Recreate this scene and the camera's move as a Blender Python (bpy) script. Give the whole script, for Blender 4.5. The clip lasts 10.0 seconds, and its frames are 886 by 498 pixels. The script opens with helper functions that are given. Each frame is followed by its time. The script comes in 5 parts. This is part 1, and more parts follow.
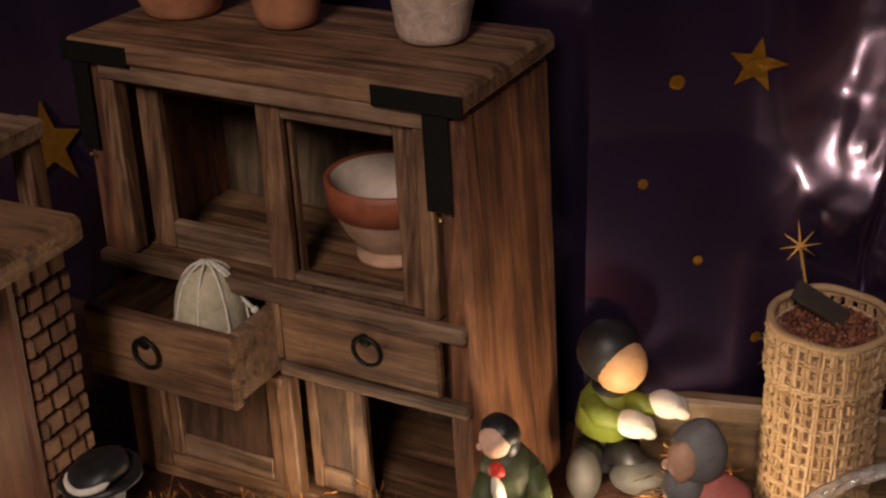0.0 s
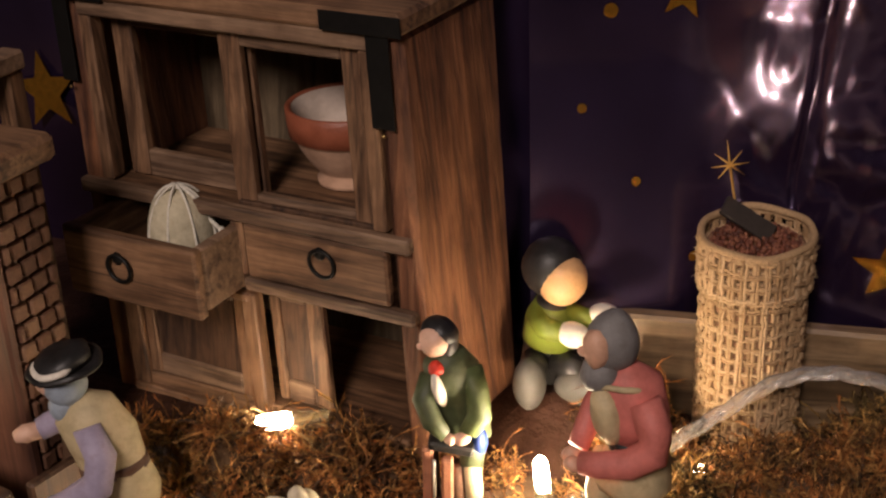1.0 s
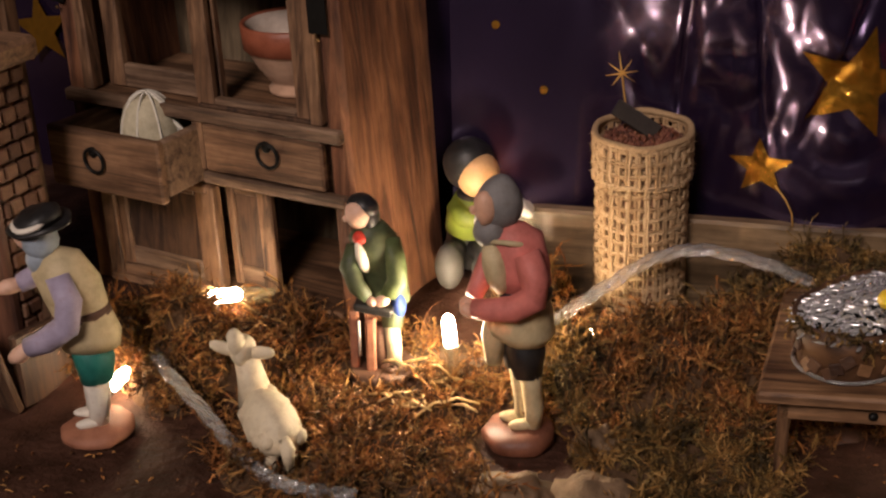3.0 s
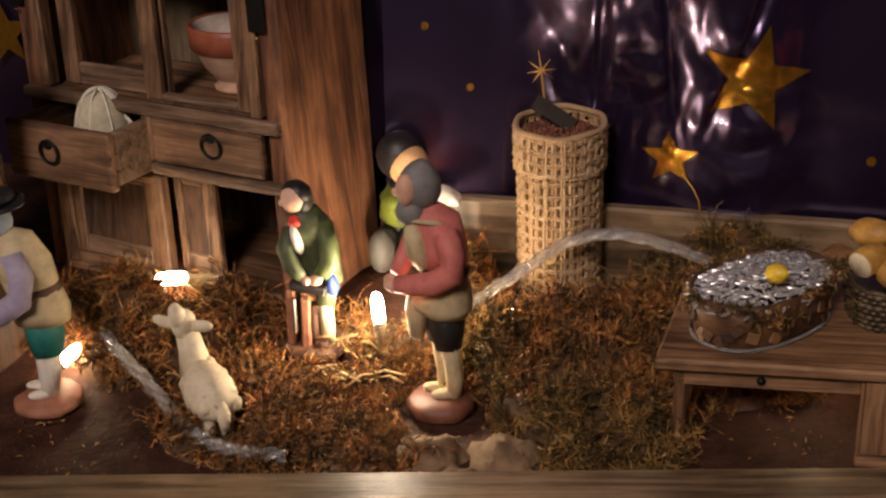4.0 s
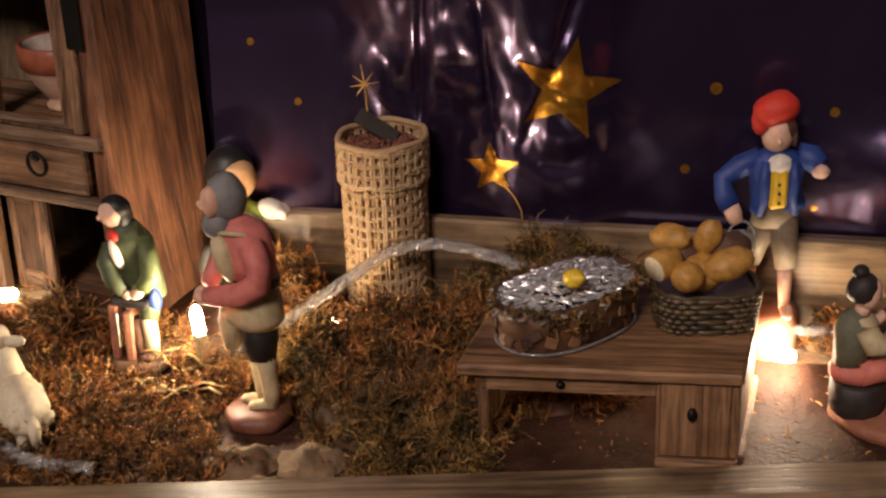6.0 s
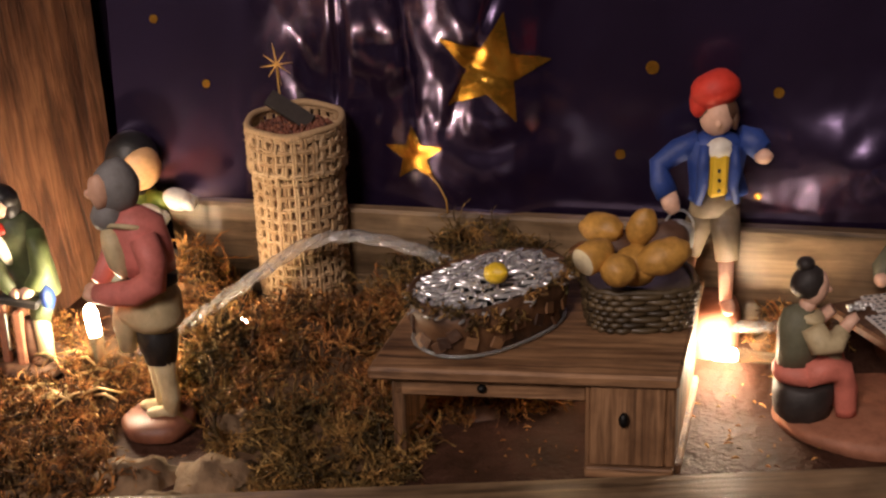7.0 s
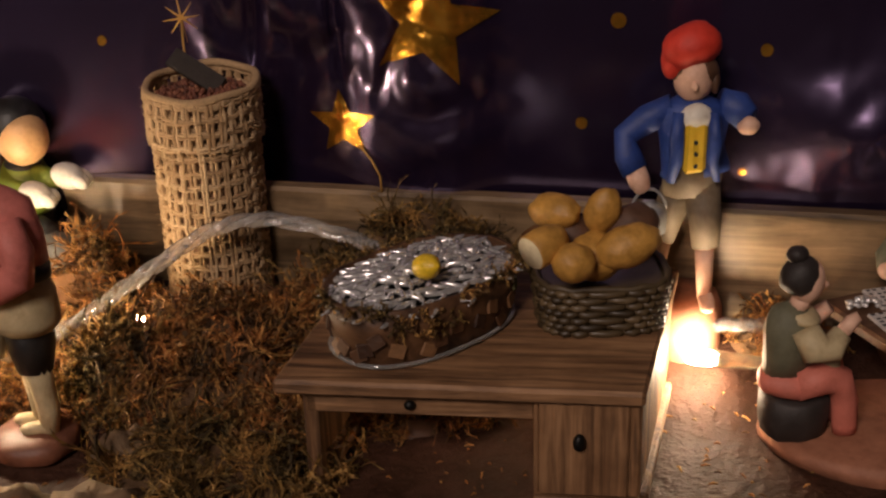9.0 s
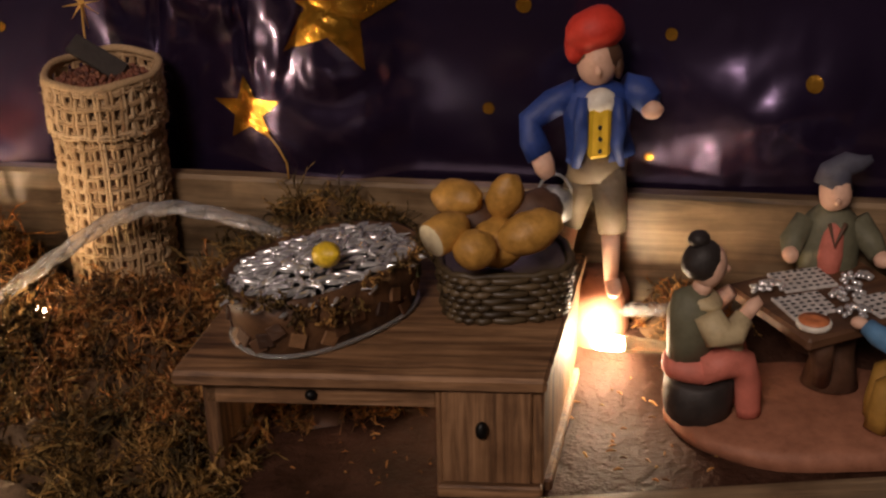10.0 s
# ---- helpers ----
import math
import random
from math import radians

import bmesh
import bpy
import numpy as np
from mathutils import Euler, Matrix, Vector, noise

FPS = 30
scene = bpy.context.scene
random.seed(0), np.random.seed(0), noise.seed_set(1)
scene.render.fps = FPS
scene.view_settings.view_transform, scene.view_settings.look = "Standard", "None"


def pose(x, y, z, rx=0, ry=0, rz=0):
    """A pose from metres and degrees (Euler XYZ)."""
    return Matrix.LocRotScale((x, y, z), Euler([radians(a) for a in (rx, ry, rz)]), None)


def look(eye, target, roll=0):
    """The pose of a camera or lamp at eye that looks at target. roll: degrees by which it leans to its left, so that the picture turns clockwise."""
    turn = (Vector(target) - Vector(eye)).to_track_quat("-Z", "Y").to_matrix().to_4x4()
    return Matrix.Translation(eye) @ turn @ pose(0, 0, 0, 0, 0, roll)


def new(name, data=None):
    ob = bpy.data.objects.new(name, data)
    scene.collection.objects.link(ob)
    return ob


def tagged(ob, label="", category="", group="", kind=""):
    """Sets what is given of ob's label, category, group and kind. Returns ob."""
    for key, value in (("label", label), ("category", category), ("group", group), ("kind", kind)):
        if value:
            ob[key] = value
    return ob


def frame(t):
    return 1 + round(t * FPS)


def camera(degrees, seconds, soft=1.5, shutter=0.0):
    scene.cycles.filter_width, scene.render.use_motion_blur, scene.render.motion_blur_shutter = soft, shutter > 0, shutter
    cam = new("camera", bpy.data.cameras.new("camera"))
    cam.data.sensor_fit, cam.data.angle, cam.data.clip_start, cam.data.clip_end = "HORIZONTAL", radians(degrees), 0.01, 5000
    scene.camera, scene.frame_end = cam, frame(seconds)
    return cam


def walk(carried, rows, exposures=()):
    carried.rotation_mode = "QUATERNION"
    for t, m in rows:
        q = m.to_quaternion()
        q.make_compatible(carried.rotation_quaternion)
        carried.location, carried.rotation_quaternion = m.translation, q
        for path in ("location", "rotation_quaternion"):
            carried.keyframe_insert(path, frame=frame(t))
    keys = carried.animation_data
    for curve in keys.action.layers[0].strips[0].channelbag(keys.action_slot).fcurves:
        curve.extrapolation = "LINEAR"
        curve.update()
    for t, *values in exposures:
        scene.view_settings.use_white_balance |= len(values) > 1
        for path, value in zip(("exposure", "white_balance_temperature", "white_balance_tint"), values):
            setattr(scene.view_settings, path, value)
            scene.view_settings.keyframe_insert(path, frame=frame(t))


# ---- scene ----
cam = camera(36.6, 10.0, 2.3)
PATH = [
    (0, look((-0.0476, -0.2834, 0.2866), (-0.0780, 0.1209, 0.0913), -1.46)),
    (0.5, look((-0.0296, -0.2962, 0.2801), (-0.0702, 0.1072, 0.0846), -2.03)),
    (1, look((-0.0149, -0.3182, 0.2724), (-0.0599, 0.0857, 0.0792), -2.42)),
    (1.5, look((-0.0019, -0.3417, 0.2700), (-0.0523, 0.0618, 0.0773), -2.68)),
    (2, look((0.0094, -0.3624, 0.2664), (-0.0450, 0.0418, 0.0761), -2.68)),
    (2.5, look((0.0193, -0.3761, 0.2612), (-0.0360, 0.0288, 0.0726), -2.46)),
    (3.8, look((0.0462, -0.4270, 0.2528), (-0.0014, -0.0175, 0.0724), -1.82)),
    (4, look((0.0524, -0.4321, 0.2560), (0.0055, -0.0218, 0.0773), -1.80)),
    (4.5, look((0.0658, -0.4365, 0.2600), (0.0195, -0.0247, 0.0846), -1.94)),
    (5, look((0.0821, -0.4378, 0.2608), (0.0387, -0.0249, 0.0873), -2.19)),
    (5.5, look((0.0968, -0.4397, 0.2586), (0.0562, -0.0257, 0.0870), -2.12)),
    (7, look((0.1236, -0.3985, 0.2368), (0.1003, 0.0157, 0.0624), -1.73)),
    (7.5, look((0.1245, -0.3723, 0.2321), (0.1005, 0.0408, 0.0551), -1.14)),
    (8, look((0.1252, -0.3498, 0.2244), (0.1009, 0.0620, 0.0447), -1.06)),
    (8.5, look((0.1296, -0.3331, 0.2159), (0.1045, 0.0772, 0.0331), -1.39)),
    (9, look((0.1391, -0.3294, 0.2142), (0.1184, 0.0803, 0.0291), -1.70)),
    (9.5, look((0.1467, -0.3290, 0.2145), (0.1299, 0.0791, 0.0257), -1.69)),
    (10, look((0.1507, -0.3258, 0.2130), (0.1485, 0.0821, 0.0230), -1.15)),
]
walk(cam, PATH, [(0, -0.45, 6350, 10), (1.0, -0.2, 6250, 10), (2.0, -0.15, 6200, 10), (4.0, -0.2, 6200, 10), (7.5, -0.05, 6250, 10), (8.5, -0.35, 6400, 10), (9.2, -0.5, 6500, 10), (10.0, -0.48, 6500, 10)])

# ---- light ----
world = bpy.data.worlds.new("world")
scene.world = world
world.use_nodes = True
world.node_tree.nodes["Background"].inputs[0].default_value = (0.9, 0.72, 0.55, 1)
world.node_tree.nodes["Background"].inputs[1].default_value = 0.03
ROOM_LAMP = 34.0
BULB = 150.0


# ---- geometry kit ----
class G:
    """Collects vertices, faces and material slots for one mesh."""

    def __init__(self):
        self.v, self.f, self.m, self.s = [], [], [], []

    def add(self, verts, faces, mi=0, smooth=True):
        n = len(self.v)
        self.v += [tuple(p) for p in verts]
        self.f += [tuple(n + i for i in f) for f in faces]
        self.m += [mi] * len(faces)
        self.s += [smooth] * len(faces)

    def box(self, x0, x1, y0, y1, z0, z1, b=0.0005, mi=0, m=None):
        c = Vector(((x0 + x1) / 2, (y0 + y1) / 2, (z0 + z1) / 2))
        h = Vector((abs(x1 - x0) / 2, abs(y1 - y0) / 2, abs(z1 - z0) / 2))
        b = min(b, 0.45 * min(h))
        vs, ix = [], {}
        for sx in (-1, 1):
            for sy in (-1, 1):
                for sz in (-1, 1):
                    for a in range(3):
                        d = [h[k] - (0 if k == a else b) for k in range(3)]
                        p = Vector((sx * d[0], sy * d[1], sz * d[2])) + c
                        ix[sx, sy, sz, a] = len(vs)
                        vs.append(m @ p if m else p)
        fs = []
        for a in range(3):
            o = [k for k in range(3) if k != a]
            for s in (-1, 1):
                q = []
                for t0, t1 in ((-1, -1), (1, -1), (1, 1), (-1, 1)):
                    k = [0, 0, 0]
                    k[a], k[o[0]], k[o[1]] = s, t0, t1
                    q.append(ix[(*k, a)])
                fs.append(q)
            for t0 in (-1, 1):
                for t1 in (-1, 1):
                    q = []
                    for s, ax in ((-1, o[0]), (-1, o[1]), (1, o[1]), (1, o[0])):
                        k = [0, 0, 0]
                        k[a], k[o[0]], k[o[1]] = s, t0, t1
                        q.append(ix[(*k, ax)])
                    fs.append(q)
        for sx in (-1, 1):
            for sy in (-1, 1):
                for sz in (-1, 1):
                    fs.append([ix[sx, sy, sz, a] for a in range(3)])
        self.add(vs, fs, mi, False)
        return self

    def tube(self, pts, radii, n=8, mi=0, flat=1.0, closed=False):
        pts = [Vector(p) for p in pts]
        if not isinstance(radii, (list, tuple)):
            radii = [radii] * len(pts)
        vs, fs = [], []
        up = None
        L = len(pts)
        for i, p in enumerate(pts):
            if closed:
                t = pts[(i + 1) % L] - pts[i - 1]
            else:
                t = pts[min(i + 1, L - 1)] - pts[max(i - 1, 0)]
            t.normalize()
            if up is None:
                up = t.orthogonal().normalized()
                if abs(t.y) < 0.9:
                    up = (Vector((0, 1, 0)) - t * t.y).normalized()
            else:
                up = (up - t * up.dot(t)).normalized()
            side = t.cross(up)
            for k in range(n):
                a = 2 * math.pi * k / n
                vs.append(p + (side * math.cos(a) + up * math.sin(a) * flat) * radii[i])
        for i in range(L if closed else L - 1):
            j = (i + 1) % L
            for k in range(n):
                q = (k + 1) % n
                fs.append((i * n + k, i * n + q, j * n + q, j * n + k))
        if not closed:
            fs.append(tuple(range(n)))
            fs.append(tuple(range((L - 1) * n, L * n)))
        self.add(vs, fs, mi)
        return self

    def ell(self, c, r, rot=(0, 0, 0), n=16, k=10, mi=0, lump=0.0):
        if not isinstance(r, (list, tuple)):
            r = (r, r, r)
        m = pose(*c, *rot)
        vs, fs = [], []
        for i in range(k + 1):
            a = math.pi * i / k
            for j in range(n):
                b = 2 * math.pi * j / n
                d = Vector((math.sin(a) * math.cos(b), math.sin(a) * math.sin(b), math.cos(a)))
                w = 1 + (lump * noise.noise(d * 2.2 + Vector(c) * 300) if lump else 0)
                vs.append(m @ Vector((d.x * r[0] * w, d.y * r[1] * w, d.z * r[2] * w)))
        for i in range(k):
            for j in range(n):
                q = (j + 1) % n
                fs.append((i * n + j, i * n + q, (i + 1) * n + q, (i + 1) * n + j))
        self.add(vs, fs, mi)
        return self

    def lathe(self, prof, c=(0, 0, 0), n=28, mi=0, sx=1.0, sy=1.0, m=None, wob=0.0, mis=None):
        vs, fs = [], []
        for i, (r, z) in enumerate(prof):
            for j in range(n):
                a = 2 * math.pi * j / n
                w = 1 + (wob * noise.noise(Vector((math.cos(a) * 1.5, math.sin(a) * 1.5, z * 90 + c[0] * 70))) if wob else 0)
                p = Vector((c[0] + math.cos(a) * r * sx * w, c[1] + math.sin(a) * r * sy * w, c[2] + z))
                vs.append(m @ p if m else p)
        base = len(self.v)
        for i in range(len(prof) - 1):
            ring = []
            for j in range(n):
                q = (j + 1) % n
                ring.append((i * n + j, i * n + q, (i + 1) * n + q, (i + 1) * n + j))
            fs.append(ring)
        self.v += [tuple(p) for p in vs]
        for i, ring in enumerate(fs):
            self.f += [tuple(base + a for a in f) for f in ring]
            self.m += [mis[i] if mis else mi] * n
            self.s += [True] * n
        self.f += [tuple(base + j for j in range(n)), tuple(base + (len(prof) - 1) * n + j for j in range(n))]
        self.m += [mis[0] if mis else mi, mis[-1] if mis else mi]
        self.s += [False, False]
        return self

    def mesh(self, name, mats, fix=True):
        me = bpy.data.meshes.new(name)
        me.from_pydata(self.v, [], self.f)
        for mt in mats if isinstance(mats, (list, tuple)) else [mats]:
            me.materials.append(mt)
        me.polygons.foreach_set("material_index", self.m)
        me.polygons.foreach_set("use_smooth", self.s)
        if fix:
            bm = bmesh.new()
            bm.from_mesh(me)
            bmesh.ops.recalc_face_normals(bm, faces=bm.faces)
            bm.to_mesh(me)
            bm.free()
        me.update()
        return me


def part(name, g, mats, parent=None, label="", fix=True):
    ob = new(name, g.mesh(name, mats, fix))
    if parent:
        ob.parent = parent
    return tagged(ob, label)


def clay(p):
    """Hand-modelled unevenness: shallow folds and finger marks."""
    q = Vector(p)
    a = noise.noise_vector(Vector((q.x * 130, q.y * 130, q.z * 85)))
    b = noise.noise_vector(q * 420)
    return q + a * 0.0009 + b * 0.00028


def thing(name, m, label, category, group="", kind=""):
    ob = new(name)
    ob.empty_display_size = 0.01
    ob.matrix_basis = m
    return tagged(ob, label, category, group, kind)


def solo(name, g, mats, m, label, category, group="", kind="", fix=True):
    if category == "figurine":
        g.v = [clay(p) for p in g.v]
    ob = new(name, g.mesh(name, mats, fix))
    ob.matrix_basis = m
    return tagged(ob, label, category, group, kind)


# ---- materials ----
def nodes_of(name):
    mat = bpy.data.materials.new(name)
    mat.use_nodes = True
    nt = mat.node_tree
    return mat, nt, nt.nodes["Principled BSDF"]


def ramp(nt, fac, stops):
    r = nt.nodes.new("ShaderNodeValToRGB")
    while len(r.color_ramp.elements) < len(stops):
        r.color_ramp.elements.new(0.5)
    for e, (p, c) in zip(r.color_ramp.elements, stops):
        e.position, e.color = p, (*c, 1)
    nt.links.new(fac, r.inputs[0])
    return r.outputs[0]


def coords(nt, scale=(1, 1, 1), kind="Object", rot=(0, 0, 0)):
    tc = nt.nodes.new("ShaderNodeTexCoord")
    mp = nt.nodes.new("ShaderNodeMapping")
    mp.inputs["Scale"].default_value = scale
    mp.inputs["Rotation"].default_value = [radians(a) for a in rot]
    nt.links.new(tc.outputs[kind], mp.inputs[0])
    return mp.outputs[0]


def noise_tex(nt, vec, scale, detail=4, rough=0.6, dist=0.0):
    n = nt.nodes.new("ShaderNodeTexNoise")
    n.inputs["Scale"].default_value, n.inputs["Detail"].default_value = scale, detail
    n.inputs["Roughness"].default_value, n.inputs["Distortion"].default_value = rough, dist
    nt.links.new(vec, n.inputs["Vector"])
    return n.outputs[0]


def mix(nt, a, b, fac, mode="MIX"):
    m = nt.nodes.new("ShaderNodeMix")
    m.data_type, m.blend_type = "RGBA", mode
    for s, v in ((m.inputs[6], a), (m.inputs[7], b), (m.inputs[0], fac)):
        if isinstance(v, (int, float)):
            s.default_value = v
        elif isinstance(v, tuple):
            s.default_value = (*v, 1)
        else:
            nt.links.new(v, s)
    return m.outputs[2]


def bump(nt, bsdf, height, dist, strength=1.0):
    b = nt.nodes.new("ShaderNodeBump")
    b.inputs["Distance"].default_value, b.inputs["Strength"].default_value = dist, strength
    nt.links.new(height, b.inputs["Height"])
    nt.links.new(b.outputs[0], bsdf.inputs["Normal"])


def wood(name, dark, mid, light, axis="x", fine=420, rough=0.6, relief=0.0005):
    """Weathered wood, the grain along the given axis of the object."""
    mat, nt, bs = nodes_of(name)
    k = {"x": (0.07, 1, 1), "y": (1, 0.07, 1), "z": (1, 1, 0.07)}[axis]
    v = coords(nt, k)
    g1 = noise_tex(nt, v, fine, 6, 0.65, 0.8)
    g2 = noise_tex(nt, v, fine * 0.28, 3, 0.5, 1.6)
    g3 = noise_tex(nt, coords(nt), 45, 4, 0.6)
    fine_c = ramp(nt, g1, [(0.36, dark), (0.5, mid), (0.64, light)])
    broad = ramp(nt, g2, [(0.40, dark), (0.56, light)])
    c = mix(nt, fine_c, broad, 0.45)
    stain = ramp(nt, g3, [(0.32, (0.45, 0.4, 0.36)), (0.6, (1, 1, 1))])
    c = mix(nt, c, stain, 0.75, "MULTIPLY")
    nt.links.new(c, bs.inputs["Base Color"])
    bs.inputs["Roughness"].default_value = rough
    h = mix(nt, g1, g2, 0.5)
    bump(nt, bs, h, relief, 0.9)
    return mat


def paint(name, col, rough=0.55, vary=0.25, scale=160, relief=0.0002, dirt=(0.35, 0.28, 0.22)):
    """Painted clay: brush marks, rubbed and dirty patches."""
    mat, nt, bs = nodes_of(name)
    v = coords(nt)
    n1, n2 = noise_tex(nt, v, scale, 4), noise_tex(nt, v, scale * 4, 3)
    lo = tuple(c * (1 - vary) for c in col)
    hi = tuple(min(1, c * (1 + vary * 0.6) + 0.01) for c in col)
    c = ramp(nt, n1, [(0.3, lo), (0.7, hi)])
    d = ramp(nt, noise_tex(nt, v, scale * 1.7, 5, 0.7), [(0.3, tuple(0.4 + x for x in dirt)), (0.5, (1, 1, 1))])
    c = mix(nt, c, d, 0.6, "MULTIPLY")
    nt.links.new(c, bs.inputs["Base Color"])
    bs.inputs["Roughness"].default_value = min(0.95, rough + 0.12)
    bump(nt, bs, mix(nt, n1, n2, 0.4), relief * 1.5, 0.9)
    return mat


def plain(name, col, rough=0.5, metal=0.0, relief=0.0, scale=300):
    mat, nt, bs = nodes_of(name)
    v = coords(nt)
    n1 = noise_tex(nt, v, scale, 4)
    c = ramp(nt, n1, [(0.3, tuple(x * 0.75 for x in col)), (0.7, tuple(min(1, x * 1.15) for x in col))])
    nt.links.new(c, bs.inputs["Base Color"])
    bs.inputs["Roughness"].default_value, bs.inputs["Metallic"].default_value = rough, metal
    if relief:
        bump(nt, bs, n1, relief)
    return mat


def random_mat(name, stops, rough=0.7, source="island", relief=0.0, metal=0.0, scale=500, clumps=0):
    """Colour differs from piece to piece of a joined mesh, or from object to object."""
    mat, nt, bs = nodes_of(name)
    if source == "island":
        fac = nt.nodes.new("ShaderNodeNewGeometry").outputs["Random Per Island"]
    else:
        fac = nt.nodes.new("ShaderNodeObjectInfo").outputs["Random"]
    c = ramp(nt, fac, stops)
    n1 = noise_tex(nt, coords(nt), scale, 3)
    if clumps:
        big = noise_tex(nt, coords(nt), clumps, 3)
        c = mix(nt, c, ramp(nt, big, [(0.36, (0.30, 0.32, 0.25)), (0.5, (0.80, 0.76, 0.58)), (0.64, (1.35, 1.15, 0.92))]), 1.0, "MULTIPLY")
    c = mix(nt, c, ramp(nt, n1, [(0.3, (0.6, 0.6, 0.6)), (0.65, (1, 1, 1))]), 0.8, "MULTIPLY")
    nt.links.new(c, bs.inputs["Base Color"])
    bs.inputs["Roughness"].default_value, bs.inputs["Metallic"].default_value = rough, metal
    if relief:
        bump(nt, bs, n1, relief)
    return mat


W_D, W_M, W_L = (0.036, 0.017, 0.008), (0.155, 0.078, 0.038), (0.31, 0.175, 0.092)
WOOD_X = wood("wood_along", W_D, W_M, W_L, "x")
WOOD_Z = wood("wood_upright", W_D, W_M, W_L, "z")
WOOD_Y = wood("wood_across", W_D, W_M, W_L, "y")
WOOD_SIDE = wood("wood_side", (0.042, 0.014, 0.007), (0.19, 0.072, 0.031), (0.33, 0.145, 0.066), "z", 260, 0.65, 0.0028)
WOOD_DARK = wood("wood_dark", (0.02, 0.010, 0.006), (0.07, 0.035, 0.018), (0.13, 0.07, 0.038), "z", 520)
WOOD_BACK = wood("wood_back_board", (0.05, 0.034, 0.018), (0.13, 0.09, 0.05), (0.2, 0.15, 0.09), "z", 300)
WOOD_RAIL = wood("wood_rail", (0.06, 0.034, 0.02), (0.20, 0.118, 0.068), (0.33, 0.215, 0.135), "x")
DESK_X = wood("desk_wood_along", (0.045, 0.020, 0.009), (0.25, 0.125, 0.055), (0.40, 0.225, 0.11), "x", 400, 0.6, 0.0010)
DESK_Z = wood("desk_wood_upright", (0.05, 0.022, 0.010), (0.23, 0.115, 0.050), (0.37, 0.205, 0.10), "z", 400, 0.6, 0.0008)
OLD_WOOD = wood("old_pale_wood", (0.07, 0.045, 0.024), (0.20, 0.13, 0.068), (0.35, 0.24, 0.135), "x", 240, 0.4, 0.0008)
IRON = plain("black_iron", (0.012, 0.011, 0.010), 0.5, 0.6, 0.0001)
BRASS = plain("brass", (0.6, 0.42, 0.16), 0.3, 1.0)
TERRA = paint("terracotta", (0.42, 0.18, 0.085), 0.75, 0.25, 120, 0.0003)
TERRA_RED = paint("terracotta_glaze", (0.30, 0.085, 0.04), 0.35, 0.2)
TERRA_PALE = paint("terracotta_pale", (0.55, 0.34, 0.22), 0.8, 0.25, 90, 0.0003)
LIMEWASH = paint("limewashed_clay", (0.55, 0.42, 0.33), 0.85, 0.3, 220, 0.0006)
INSIDE_PALE = paint("pale_slip", (0.6, 0.5, 0.42), 0.6, 0.15)
SKIN = paint("flesh_paint", (0.62, 0.36, 0.24), 0.45, 0.12)
SKIN_PALE = paint("pale_flesh_paint", (0.72, 0.45, 0.32), 0.45, 0.1)
BLACK = paint("black_paint", (0.012, 0.011, 0.011), 0.35, 0.2)
WHITE = paint("white_paint", (0.75, 0.7, 0.6), 0.45, 0.1)
CREAM = paint("cream_paint", (0.52, 0.42, 0.24), 0.5, 0.2)
PINK = paint("rose_paint", (0.55, 0.16, 0.13), 0.5, 0.2)
SALMON = paint("salmon_paint", (0.58, 0.17, 0.12), 0.5, 0.15)
GREY = paint("grey_paint", (0.19, 0.18, 0.175), 0.55, 0.2)
LAVENDER = paint("lavender_paint", (0.36, 0.31, 0.42), 0.5, 0.15)
PALE_BLUE = paint("pale_blue_paint", (0.32, 0.38, 0.45), 0.5, 0.15)
TEAL = paint("teal_paint", (0.01, 0.15, 0.12), 0.5, 0.2)
GREEN = paint("green_paint", (0.062, 0.078, 0.030), 0.45, 0.3)
LIME = paint("bright_green_paint", (0.15, 0.19, 0.015), 0.45, 0.15)
OLIVE = paint("olive_paint", (0.13, 0.125, 0.075), 0.55, 0.2)
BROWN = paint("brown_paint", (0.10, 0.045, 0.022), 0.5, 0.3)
BASE_RED = paint("red_earth_paint", (0.17, 0.06, 0.03), 0.4, 0.35)
BASE_TERRA = paint("terracotta_base_paint", (0.32, 0.13, 0.07), 0.55, 0.25)
BLUE = paint("blue_paint", (0.015, 0.045, 0.22), 0.45, 0.2)
SKYBLUE = paint("sky_blue_paint", (0.10, 0.24, 0.42), 0.5, 0.15)
RED = paint("red_paint", (0.62, 0.035, 0.015), 0.5, 0.15)
YELLOW = paint("yellow_paint", (0.72, 0.46, 0.02), 0.45, 0.1)
KHAKI = paint("khaki_paint", (0.17, 0.125, 0.075), 0.55, 0.2)
SLATE = paint("slate_blue_paint", (0.07, 0.07, 0.10), 0.5, 0.2)
MUSTARD = paint("mustard_paint", (0.36, 0.19, 0.03), 0.5, 0.2)
LAMB = paint("ivory_paint", (0.7, 0.6, 0.42), 0.5, 0.12)
SILVER = plain("silver_foil", (0.86, 0.85, 0.84), 0.22, 0.72)
PEWTER = plain("grey_tin", (0.42, 0.42, 0.42), 0.45, 0.6, 0.0004, 400)
GOLD = plain("gold_foil", (0.72, 0.36, 0.05), 0.24, 0.9, 0.0005, 240)
STRAW = plain("straw", (0.55, 0.3, 0.06), 0.5, 0.2)
STRING = plain("white_string", (0.7, 0.66, 0.56), 0.8, 0, 0.0002, 900)
MUSLIN = paint("muslin", (0.55, 0.49, 0.34), 0.85, 0.2, 200, 0.0005)
POTATO = paint("potato_skin", (0.52, 0.27, 0.05), 0.4, 0.3, 210, 0.0003)
POTATO_CUT = paint("potato_flesh", (0.72, 0.62, 0.40), 0.6, 0.12)
